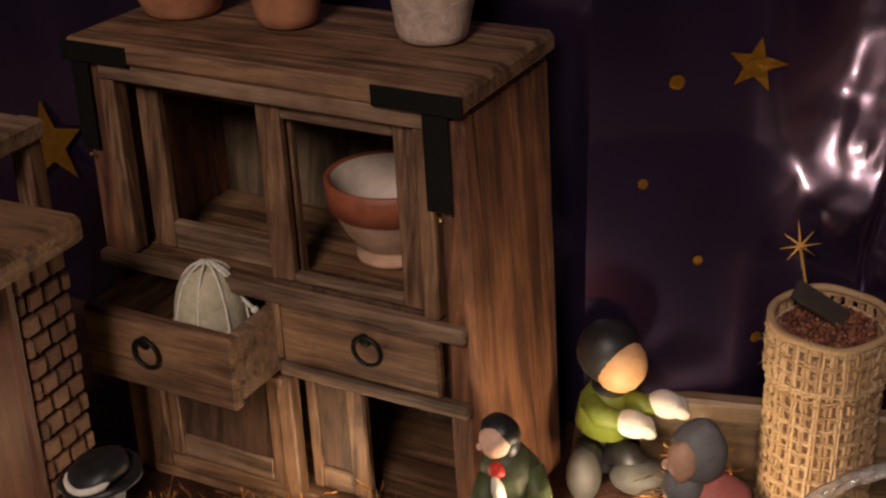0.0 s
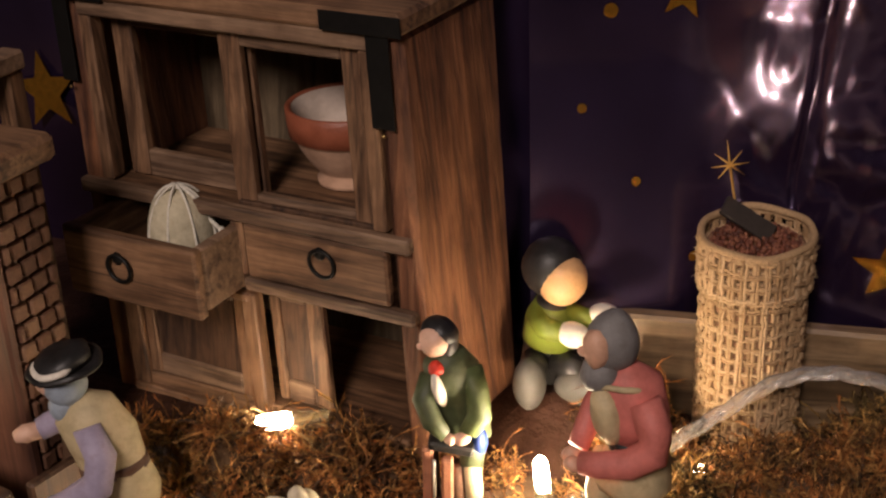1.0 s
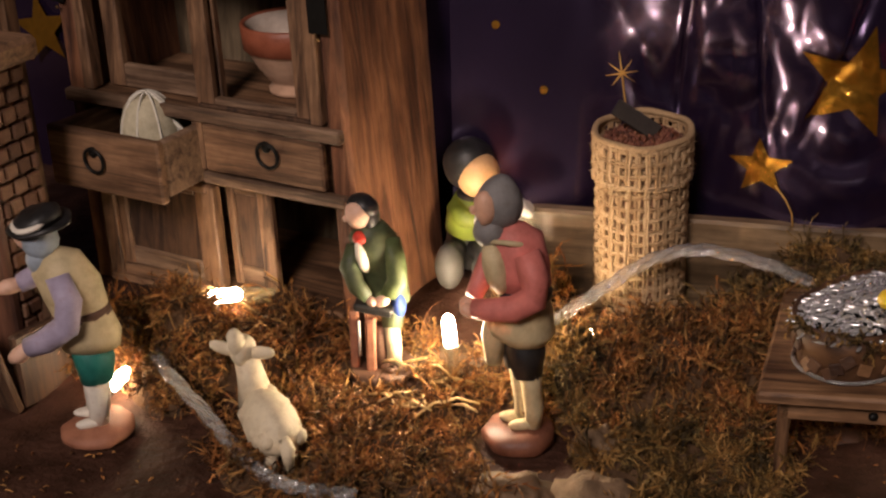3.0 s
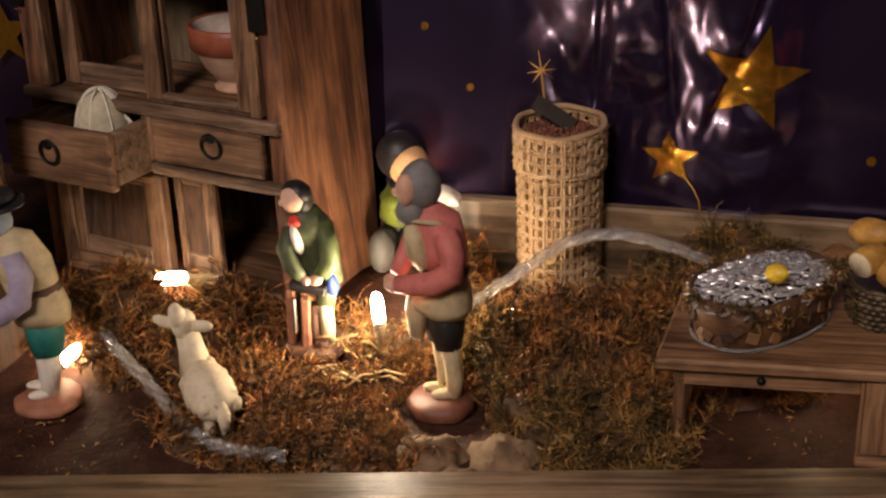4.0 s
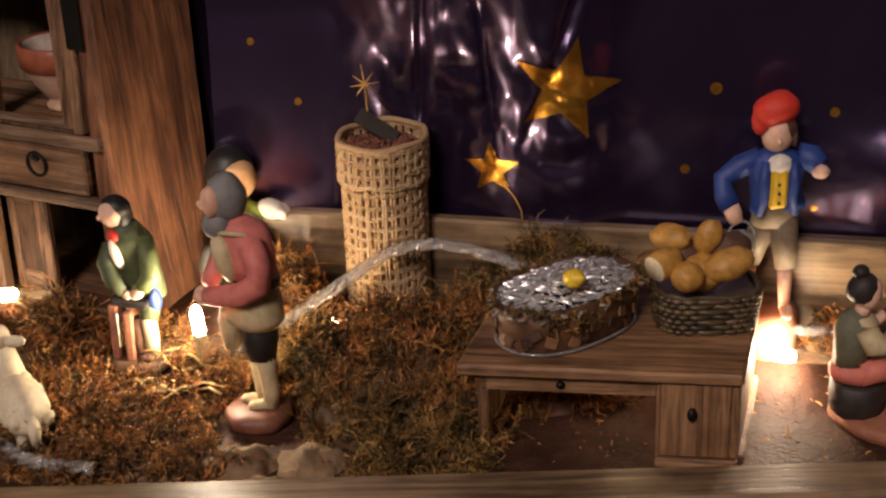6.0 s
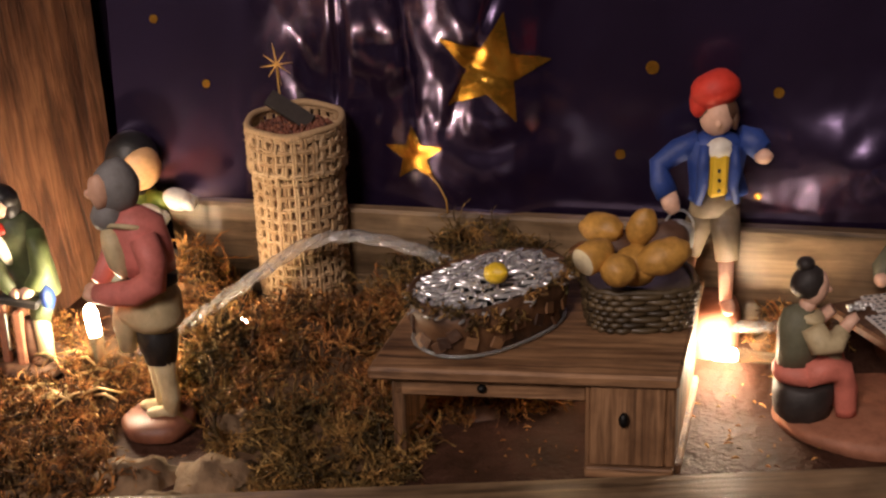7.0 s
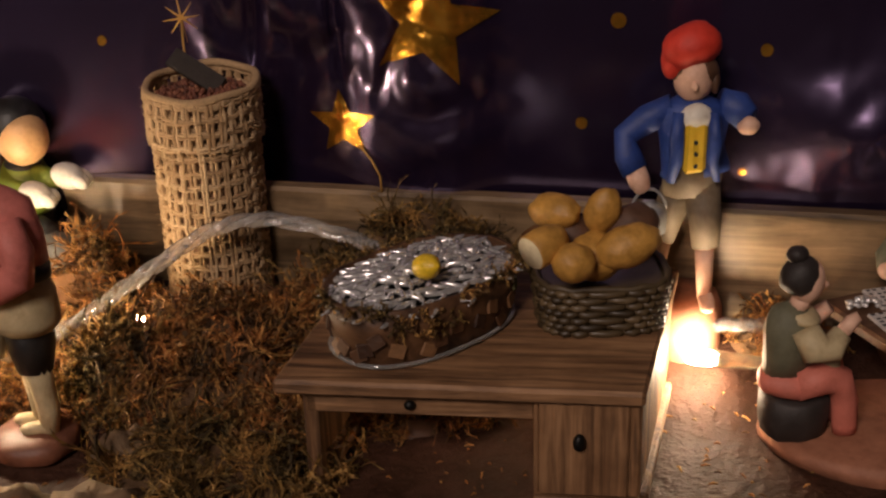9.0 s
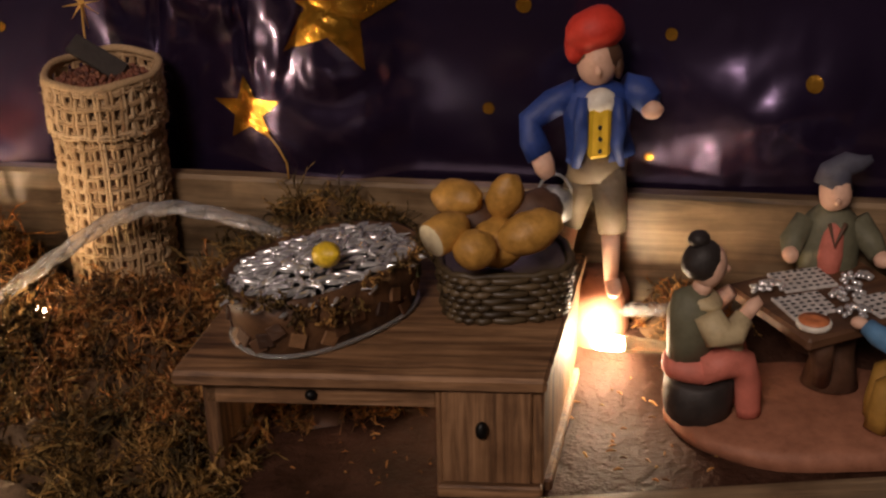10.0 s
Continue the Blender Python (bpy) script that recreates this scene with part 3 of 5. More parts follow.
def make_cabinet_things():
    top = 0.165
    def pot(name, x, y, prof, mat, label, wob=0.0, mats=None, mis=None, z=top):
        return solo(name, G().lathe(prof, n=36, wob=wob, mis=mis), mats or mat, pose(x, y, z + 0.0003), label, "pot")
    pot("clay_pot", -0.1655, 0.150, [(0.0115, 0), (0.0128, 0.001), (0.0135, 0.003), (0.0140, 0.004), (0.0165, 0.010), (0.019, 0.02), (0.0200, 0.028), (0.0185, 0.028), (0.017, 0.012), (0.0115, 0.004)],
        TERRA, "terracotta bowl pot on top of the cabinet", 0.02)
    pot("clay_pot", -0.1275, 0.1345, [(0.0075, 0), (0.0092, 0.0008), (0.0105, 0.004), (0.0120, 0.014), (0.0135, 0.028), (0.0120, 0.028), (0.0105, 0.014), (0.008, 0.003)],
        TERRA, "small tapered terracotta pot on top of the cabinet")
    pot("clay_pot", -0.0790, 0.1185, [(0.0090, 0), (0.0108, 0.0008), (0.0115, 0.003), (0.0128, 0.012), (0.0140, 0.018), (0.0143, 0.03), (0.0125, 0.03), (0.0115, 0.014), (0.009, 0.003)],
        LIMEWASH, "limewashed rough terracotta pot on top of the cabinet", 0.05)
    prof = [(0.0088, 0), (0.0098, 0.0006), (0.0100, 0.0022), (0.0082, 0.0040), (0.0100, 0.0060), (0.0130, 0.0110), (0.0155, 0.0170), (0.0160, 0.0182), (0.0172, 0.0190), (0.0176, 0.0240), (0.0178, 0.0285),
            (0.0172, 0.0292), (0.0160, 0.0285), (0.0150, 0.0220), (0.0110, 0.0100), (0.004, 0.006)]
    mis = [0, 0, 0, 0, 0, 0, 0, 1, 1, 1, 1, 1, 2, 2, 2]
    m = pose(-0.1955, 0.1241, 0.009, 0, 0, -23.3) @ pose(0.0985, 0.0285, 0.0847)
    ob = solo("clay_bowl", G().lathe(prof, n=44, mis=mis), [TERRA_PALE, TERRA_RED, INSIDE_PALE], m @ Matrix.Diagonal((1.2, 1.2, 1.0, 1)), "footed terracotta bowl with a red rim inside the cabinet", "bowl")
    # bundle in the drawer
    m = pose(-0.1955, 0.1241, 0.009, 0, 0, -23.3) @ pose(0.0505, -0.0085, 0.0584)
    t = thing("cloth_bundle", m, "egg-shaped pale bundle tied with white string in the open drawer", "bundle")
    part("wrapping", G().lathe([(0.006, 0), (0.0098, 0.0012), (0.0118, 0.006), (0.0122, 0.012), (0.0114, 0.019), (0.0090, 0.0248), (0.0052, 0.0280), (0.0010, 0.0292)], n=26, wob=0.05), MUSLIN, t)
    g = G()
    for k in range(4):
        a = k * math.pi / 4 + 0.3
        pts = []
        for i in range(25):
            u = math.sin(math.pi * (i / 24 - 0.5))
            zz = 0.0298 * (1 - u * u) ** 0.38 + 0.001
            pts.append((0.0130 * u * math.cos(a), 0.0130 * u * math.sin(a), zz))
        g.tube(pts, 0.0005, 5)
    g.tube([(0.0124 * math.cos(a), 0.0124 * math.sin(a), 0.010) for a in [2 * math.pi * i / 20 for i in range(20)]], 0.0005, 5, closed=True)
    part("netting", g, STRING, t, "white string netting")
    g = G()
    g.tube([(-0.0050, -0.0020, 0.0262), (-0.002, -0.001, 0.0300), (0.003, 0, 0.0302), (0.0070, 0.001, 0.0262), (0.0095, 0.002, 0.0205), (0.0130, 0.003, 0.0165), (0.0150, 0.003, 0.0150)], 0.0008, 7)
    g.ell((0.0152, 0.003, 0.0150), 0.0014, n=8, k=6)
    part("loop", g, STRING, t, "white cord loop")


# ---- furniture beside the cabinet ----
def make_hearth():
    t = thing("brick_stove", pose(-0.1764, 0.0600, 0.004, 0, 0, -22), "brown model stove of clay bricks with a wooden top", "stove")
    part("core", G().box(-0.062, -0.0075, -0.0255, -0.004, 0.0, 0.118, 0.001), BROWN, t)
    part("cheek", G().box(-0.062, -0.0055, -0.0300, -0.0257, 0.0, 0.118, 0.0012), wood("stove_cheek", (0.06, 0.024, 0.014), (0.15, 0.062, 0.036), (0.22, 0.10, 0.06), "z", 240), t, "reddish brown front board")
    part("slab", G().box(-0.072, 0.0, -0.052, 0.0, 0.1185, 0.1275, 0.0022), WOOD_X, t, "worn wooden slab")
    for r in range(17):
        for c in range(4):
            y0 = max(-0.0252, -0.0252 + (c - (0.5 if r % 2 else 0)) * 0.0070)
            y1 = min(-0.0045, -0.0252 + (c + 1 - (0.5 if r % 2 else 0)) * 0.0070 - 0.0010)
            if y1 - y0 < 0.002:
                continue
            g = G().box(-0.0080, -0.0056 + 0.0010 * random.random(), y0, y1, 0.001 + r * 0.0069, 0.001 + r * 0.0069 + 0.0056, 0.0007)
            part("brick", g, BRICK, t)
    t = thing("wooden_rack", pose(-0.2000, 0.1010, 0.010, 0, 0, -22), "plain brown wooden rack standing behind the stove", "rack")
    part("post", G().box(-0.0085, -0.001, -0.0085, -0.001, 0, 0.1285, 0.0008), WOOD_Z, t)
    part("post", G().box(-0.0575, -0.05, -0.0085, -0.001, 0, 0.1285, 0.0008), WOOD_Z, t)
    part("end_bar", G().box(-0.0095, 0.0, -0.030, 0.0, 0.1287, 0.1355, 0.0010), WOOD_RAIL, t)
    part("top_bar", G().box(-0.060, -0.0097, -0.0085, 0.0, 0.1287, 0.1350, 0.0010), WOOD_RAIL, t)
    part("front_bar", G().box(-0.060, -0.0097, -0.030, -0.0215, 0.1287, 0.1350, 0.0010), WOOD_RAIL, t)
    t = thing("wooden_trough", pose(-0.196, 0.020, 0.001, 0, 0, -30), "dark brown wooden trough in front of the stove", "trough")
    part("side", G().box(-0.05, 0.014, -0.004, 0.0, 0.0, 0.034, 0.0010, m=pose(0, 0, 0, 12, 0, 0)), WOOD_DARK, t)
    part("side", G().box(-0.05, 0.014, 0.024, 0.028, 0.0, 0.034, 0.0010, m=pose(0, 0, 0, -8, 0, 0)), WOOD_DARK, t)
    part("end", G().box(0.010, 0.014, 0.0, 0.026, 0.0, 0.030, 0.0010), WOOD_DARK, t)
    part("floor_board", G().box(-0.05, 0.010, 0.0, 0.026, 0.002, 0.005, 0.0006), WOOD_DARK, t)


# ---- desk and what lies on it ----
DESK = pose(0.0768, -0.0222, 0.0, 0, 0, -4.5)


def dpart(name, g, mats, parent=None, label=""):
    """A part of the desk, which is a little out of square."""
    g.v = [(x + 0.15 * y, y, z) for x, y, z in g.v]
    return part(name, g, mats, parent, label)


def make_desk():
    t = thing("wooden_desk", DESK, "rough brown wooden doll's desk with one cupboard", "desk")
    W, D, H = 0.0985, 0.078, 0.0375
    dpart("tabletop", G().box(0, W, 0, D, H - 0.0045, H, 0.0012), DESK_X, t, "tabletop with deep open grain")
    dpart("apron", G().box(0.007, 0.069, 0.004, 0.0065, H - 0.0115, H - 0.0047, 0.0005), DESK_X, t)
    dpart("knob", G().ell((0.036, 0.0032, H - 0.0078), (0.0016, 0.0014, 0.0014), n=10, k=8), IRON, t, "black knob")
    dpart("leg", G().box(0.0065, 0.0105, 0.004, 0.0085, 0.002, H - 0.0047, 0.0005), DESK_Z, t)
    dpart("leg", G().box(0.0065, 0.0105, D - 0.009, D - 0.0045, 0.0055, H - 0.0047, 0.0005), DESK_Z, t)
    dpart("foot_bar", G().box(0.0062, 0.0108, 0.0038, D - 0.004, -0.0005, 0.0028, 0.0006, m=pose(0, 0, 0, 2, 0, 0)), DESK_Z, t)
    dpart("side_panel", G().box(0.0072, 0.0090, 0.0087, D - 0.0092, 0.0075, H - 0.0052, 0.0003), DESK_Z, t)
    c = new("cupboard")
    c.parent = t
    dpart("door", G().box(0.0705, 0.0944, 0.0022, 0.0045, 0.0038, H - 0.0050, 0.0006), DESK_Z, c)
    dpart("knob", G().ell((0.0815, 0.0008, 0.0215), (0.0017, 0.0017, 0.0026), n=10, k=8), IRON, c, "black oval knob")
    dpart("frame", G().box(0.0690, 0.0703, 0.0030, 0.0600, 0.0005, H - 0.0047, 0.0003), DESK_Z, c)
    dpart("base", G().box(0.0692, 0.0975, 0.0010, 0.0050, -0.0005, 0.0036, 0.0006), DESK_X, c)
    dpart("side", G().box(0.0945, 0.0975, 0.0026, D - 0.003, 0.0036, H - 0.0047, 0.0006), DESK_Z, c)
    dpart("foot_bar", G().box(0.0945, 0.0995, 0.0052, D - 0.002, -0.0005, 0.0034, 0.0006, m=pose(0, 0, 0, 2, 0, 0)), DESK_Z, c)
    dpart("back", G().box(0.0705, 0.0943, D - 0.006, D - 0.004, 0.004, H - 0.0047, 0.0003), DESK_Z, c)


def fish_mesh(G_, c, ang, tilt, L, mi=0):
    """A small sprat: a flattened spindle with a forked tail."""
    m = pose(*c, tilt, random.uniform(-14, 14), ang)
    pts, rad = [], []
    for u, r in ((-1, 0.12), (-0.86, 0.5), (-0.5, 0.92), (-0.1, 1.0), (0.35, 0.8), (0.68, 0.38), (0.8, 0.2), (1.0, 0.42)):
        pts.append(m @ Vector((u * L, 0.06 * L * math.sin(3 * u), 0)))
        rad.append(r * L * 0.25)
    G_.tube(pts, rad, 8, mi, 0.8)


def moss_frond(g, p, d, L, w, steps):
    """A curling moss shoot with small leaflets all along it."""
    d = Vector(d).normalized()
    turn = Matrix.Rotation(random.uniform(0.3, 1.1), 3, Vector((random.gauss(0, 1), random.gauss(0, 1), random.gauss(0, 1))).normalized())
    vs, fs = [], []
    for i in range(steps + 1):
        side = d.orthogonal().normalized()
        other = d.cross(side)
        r = w * (1.25 - i / steps)
        for k in range(3):
            a = 2.0944 * k + 0.4 * i
            vs.append(p + (side * math.cos(a) + other * math.sin(a)) * r)
        if i:
            b = 3 * i
            fs += [(b - 3 + k, b - 3 + (k + 1) % 3, b + (k + 1) % 3, b + k) for k in range(3)]
        p = p + d * (L / steps)
        d = (turn @ d + Vector((random.gauss(0, 0.18), random.gauss(0, 0.18), random.gauss(0, 0.18)))).normalized()
    n = len(vs)
    for i in range(1, steps + 1):
        for k in (0, 1, 2):
            if random.random() < 0.75:
                a, b = vs[3 * i + k], vs[3 * i - 3 + k]
                mid = (vs[3 * i] + vs[3 * i + 1] + vs[3 * i + 2]) / 3
                out = (a - mid).normalized()
                vs.append(a + out * w * random.uniform(1.4, 3.0) + (a - b) * random.uniform(0.1, 0.8))
                fs.append((3 * i + k, 3 * i - 3 + k, len(vs) - 1))
    g.add(vs, fs, 0)


def make_fish_basket():
    m = pose(0.1160, 0.0075, 0.0379, 0, 0, 43)
    t = thing("fish_basket", m, "oval bark-covered basket heaped with silver fish on the desk", "basket")
    A, B = 0.0305, 0.0190

    def rim(a, k):
        e = 0.85
        ca, sa = math.cos(a), math.sin(a)
        return (math.copysign(abs(ca) ** e, ca) * A * k, math.copysign(abs(sa) ** e, sa) * B * k)
    g = G()
    n = 40
    prof = [(0.86, 0), (0.90, 0.0008), (0.95, 0.009), (1.0, 0.0178), (0.95, 0.0178), (0.90, 0.012), (0.5, 0.0115)]
    vs, fs = [], []
    for k, z in prof:
        for j in range(n):
            x, y = rim(2 * math.pi * j / n, k)
            vs.append((x, y, z + 0.0006 * noise.noise(Vector((x * 200, y * 200, z * 100)))))
    for i in range(len(prof) - 1):
        fs += [(i * n + j, i * n + (j + 1) % n, (i + 1) * n + (j + 1) % n, (i + 1) * n + j) for j in range(n)]
    fs.append(tuple(range(n)))
    fs.append(tuple((len(prof) - 1) * n + j for j in range(n)))
    g.add(vs, fs)
    part("wall", g, BARK, t, "bark and shavings glued round")
    bark = random_mat("bark_chip", [(0, (0.04, 0.016, 0.007)), (0.5, (0.12, 0.052, 0.02)), (0.85, (0.24, 0.12, 0.05)), (1, (0.14, 0.14, 0.04))], 0.6, "object", 0.0004)
    for j in range(34):
        a = 2 * math.pi * (j + random.random() * 0.5) / 34
        zz = random.uniform(0.003, 0.014)
        x, y = rim(a, 0.915 + zz * 4.8)
        g = G().box(-0.0022, 0.0022, -0.0005, 0.0005, -0.0020, 0.0020, 0.0003, m=pose(x, y, zz, random.uniform(-12, 2), random.uniform(-40, 40), math.degrees(math.atan2(y * A * A, x * B * B)) + 90))
        part("bark_chip", g, bark, t)
    part("edge", G().tube([(*rim(2 * math.pi * j / n, 0.945), 0.0008) for j in range(n)], 0.0007, 6, closed=True), CLEAR, t, "clear plastic edge")
    g = G()
    for j in range(330):
        a = random.uniform(0, 6.283)
        hang = 1 if math.sin(a * 3 + 1.2) > 0.45 else 0
        x, y = rim(a, random.uniform(0.95, 1.05))
        out = Vector((x, y, 0)).normalized()
        moss_frond(g, Vector((x, y, 0.0176 - hang * random.uniform(0, 0.008))), out * 0.5 + Vector((random.gauss(0, 0.6), random.gauss(0, 0.6), -0.6 if hang else random.uniform(-0.4, 0.7))), random.uniform(0.0024, 0.0050), 0.00025, 4)
    tagged(part("moss_edging", g, MOSS_OLIVE, t, "olive moss tucked round the edge"), kind="stuff")
    # black core: the shade in the gaps between the fish, put into its colour
    g = G().ell((0, 0, 0.008), (A * 0.92, B * 0.92, 0.0095), n=24, k=10)
    part("filling", g, IRON, t)
    for i in range(240):
        a, r = 2.39996 * i, math.sqrt((i + 0.5) / 240) * 0.96
        x, y = rim(a, r)
        z = 0.0112 + 0.0088 * math.sqrt(max(0, 1 - r * r)) + random.uniform(-0.0003, 0.0012)
        g = G()
        fish_mesh(g, (x, y, z), random.gauss(0, 38) + 180 * (i % 2), random.uniform(-12, 12), random.uniform(0.0036, 0.0047))
        part("fish", g, SILVER, t, "", False)
    z = 0.0379 + 0.0225
    solo("lemon", G().lathe([(0.0002, -0.0048), (0.0012, -0.0042), (0.0030, -0.0024), (0.0036, 0), (0.0031, 0.0023), (0.0013, 0.0042), (0.0002, 0.0050)], n=18),
         LEMON, pose(0.1182, -0.0065, z + 0.0028, 70, 20, 40), "small yellow lemon lying on the silver fish", "lemon")


def make_potato_basket():
    m = pose(0.1660, 0.0150, 0.0378, 0, 0, 4)
    t = thing("potato_basket", m, "dark woven wicker basket of potatoes on the desk", "basket")
    A, B, H = 0.0182, 0.0145, 0.0150
    def rim(a, k):
        ca, sa = math.cos(a), math.sin(a)
        return (math.copysign(abs(ca) ** 0.6, ca) * A * k, math.copysign(abs(sa) ** 0.6, sa) * B * k)
    g = G()
    n = 36
    vs, fs = [], []
    prof = [(0.86, 0.0), (0.90, 0.005), (0.97, 0.0140), (0.90, 0.0140), (0.3, 0.0125)]
    for k, z in prof:
        vs += [(*rim(2 * math.pi * j / n, k), z) for j in range(n)]
    for i in range(len(prof) - 1):
        fs += [(i * n + j, i * n + (j + 1) % n, (i + 1) * n + (j + 1) % n, (i + 1) * n + j) for j in range(n)]
    fs += [tuple(range(n)), tuple((len(prof) - 1) * n + j for j in range(n))]
    g.add(vs, fs)
    part("lining", g, WICKER, t)
    rows, cols = 7, 24
    for r in range(rows):
        z = 0.0012 + r * 0.0021
        for c in range(cols):
            a0 = 2 * math.pi * (c + 0.5 * (r % 2)) / cols
            pts, rad = [], []
            for s in range(5):
                a = a0 + (s / 4 - 0.5) * 2 * math.pi / cols * 1.25
                k = 0.885 + z * 6.4 + 0.075 * math.cos((s / 4 - 0.5) * math.pi)
                pts.append((*rim(a, k), z - 0.0005 * math.cos((s / 4 - 0.5) * math.pi)))
                rad.append(0.0007 + 0.0005 * math.cos((s / 4 - 0.5) * math.pi))
            part("withy", G().tube(pts, rad, 6), WICKER_OB, t)
    part("rim", G().tube([(*rim(2 * math.pi * j / 36, 1.0), 0.0146 + 0.0004 * math.sin(j * 2.2)) for j in range(36)], 0.0011, 6, closed=True), WICKER, t)
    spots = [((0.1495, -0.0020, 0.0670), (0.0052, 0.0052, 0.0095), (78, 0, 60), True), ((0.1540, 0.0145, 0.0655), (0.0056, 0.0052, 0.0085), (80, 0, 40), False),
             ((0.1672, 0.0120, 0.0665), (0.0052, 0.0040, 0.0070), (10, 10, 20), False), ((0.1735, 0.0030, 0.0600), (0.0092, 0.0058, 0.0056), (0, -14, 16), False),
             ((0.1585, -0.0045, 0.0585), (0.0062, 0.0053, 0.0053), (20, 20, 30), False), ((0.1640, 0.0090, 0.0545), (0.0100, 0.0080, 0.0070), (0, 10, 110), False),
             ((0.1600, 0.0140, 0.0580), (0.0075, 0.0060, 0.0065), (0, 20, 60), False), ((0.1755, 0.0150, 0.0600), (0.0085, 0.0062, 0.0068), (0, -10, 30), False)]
    # the last two, in brown, stand in for a dark log-like thing, not potatoes
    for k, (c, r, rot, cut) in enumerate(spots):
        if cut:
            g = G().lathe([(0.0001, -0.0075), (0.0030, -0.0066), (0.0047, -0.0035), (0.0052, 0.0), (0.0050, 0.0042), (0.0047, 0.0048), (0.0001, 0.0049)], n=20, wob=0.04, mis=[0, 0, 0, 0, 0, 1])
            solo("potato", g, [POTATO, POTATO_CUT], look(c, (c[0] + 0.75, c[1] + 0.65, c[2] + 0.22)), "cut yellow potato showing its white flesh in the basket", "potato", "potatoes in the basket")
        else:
            solo("potato", G().ell((0, 0, 0), tuple(1.02 * q for q in r), n=20, k=14, lump=0.10), BROWN if k > 5 else POTATO, pose(c[0] - 0.001, c[1], c[2] + 0.0045, *rot), "dark brown log-like lump at the back of the basket" if k > 5 else "shiny yellow-brown potato in the wicker basket", "potato", "potatoes in the basket")


WICKER_OB = random_mat("wicker_rod", [(0, (0.034, 0.022, 0.010)), (0.6, (0.095, 0.064, 0.030)), (1, (0.16, 0.11, 0.055))], 0.45, "object")


# ---- burlap pot ----
def make_burlap_pot():
    cx, cy, R, z0, z1 = 0.0425, 0.0800, 0.0168, 0.010, 0.0880
    t = thing("burlap_pot", pose(cx, cy, z0, 0, 0, 0), "tall round pot wrapped in coarse burlap, filled with seeds", "pot")
    H = z1 - z0
    part("core", G().lathe([(R - 0.002, 0), (R - 0.0012, 0.001), (R - 0.0012, H - 0.003), (R - 0.0025, H - 0.002), (R - 0.0025, H - 0.005), (0.002, H - 0.0042)], n=40), paint("sacking_backing", (0.33, 0.175, 0.095), 0.9, 0.3, 300, 0.0005), t, "brown backing under the weave")
    def warp(name, zlo, zhi, rad, cols, pitch, thick):
        g = G()
        rows = int((zhi - zlo) / pitch)
        def lift(a, z):
            return 0.0012 * math.sin(a + 0.3) * max(0, (z - zlo) / (zhi - zlo))
        for c in range(cols * 2):
            a = 2 * math.pi * (c // 2) / cols + (0.0006 if c % 2 else -0.0006) / rad
            pts = []
            steps = rows * 2
            for i in range(steps + 1):
                z = zlo + (zhi - zlo) * i / steps
                o = 0.0004 * (1 if (i + c // 2) % 2 else -1)
                aa = a + 0.035 * noise.noise(Vector((c * 0.37, z * 70, 2)))
                pts.append(((rad + o) * math.cos(aa), (rad + o) * math.sin(aa), z + lift(aa, z)))
            g.tube(pts, [thick * (0.8 + 0.5 * random.random()) for p in pts], 5)
        for r in range((rows + 1) * 2):
            z = zlo + (zhi - zlo) * (r // 2 + 0.25) / (rows + 0.5) + (0.0005 if r % 2 else -0.0005)
            pts = []
            for k in range(cols * 2):
                a = math.pi * k / cols
                o = 0.0004 * (-1 if (r // 2 + k) % 2 else 1)
                zz = z + 0.0010 * noise.noise(Vector((math.cos(a) * 2.6, math.sin(a) * 2.6, r * 0.45))) + lift(a, z)
                pts.append(((rad + o) * math.cos(a), (rad + o) * math.sin(a), zz))
            g.tube(pts, [thick * (0.8 + 0.5 * random.random()) for p in pts], 5, closed=True)
        for k in range(260):
            a, z = random.uniform(0, 6.283), random.uniform(zlo, zhi)
            p = Vector(((rad + 0.0006) * math.cos(a), (rad + 0.0006) * math.sin(a), z))
            d = Vector((math.cos(a) * 0.6 + random.gauss(0, 0.6), math.sin(a) * 0.6 + random.gauss(0, 0.6), random.gauss(0, 0.8))) * 0.0012
            g.tube([p, p + d * 0.6 + Vector((0, 0, 0.0002)), p + d], [0.00012, 0.0001, 0.00004], 3)
        return tagged(part(name, g, JUTE, t, "pale jute weave with open holes"), kind="stuff")
    warp("burlap", 0.001, H - 0.004, R, 30, 0.0046, 0.00072)
    warp("burlap_cuff", H - 0.0175, H + 0.0002, R + 0.0012, 30, 0.0046, 0.00076)
    g = G()
    g.tube([((R + 0.0009) * math.cos(a), (R + 0.0009) * math.sin(a), H + 0.0006 + 0.0012 * math.sin(a + 0.3) + 0.0004 * math.sin(5 * a)) for a in [2 * math.pi * i / 48 for i in range(48)]], 0.0013, 8, closed=True)
    part("rolled_edge", g, JUTE, t, "rolled pale hem")
    g = G()
    for i in range(420):
        a, r = random.uniform(0, 6.283), math.sqrt(random.random()) * (R - 0.0022)
        g.ell((r * math.cos(a), r * math.sin(a), H - 0.0032 + random.uniform(0, 0.001)), random.uniform(0.0006, 0.0010), n=6, k=4)
    tagged(part("seed_filling", g, SEEDS, t, "dark red seed filling"), kind="stuff")
    # slate wedge and straw star
    t = thing("star_holder", pose(0.0455, 0.0835, 0.0843, 0, 0, 0), "dark wooden wedge in the seeds with a straw star", "ornament")
    part("wedge", G().box(-0.013, 0.006, -0.0009, 0.0009, -0.0035, 0.0035, 0.0004, m=pose(-0.0025, 0.001, 0.0045, -50, 32, -8)), plain("dark_wedge", (0.035, 0.026, 0.02), 0.6, 0, 0.0003), t)
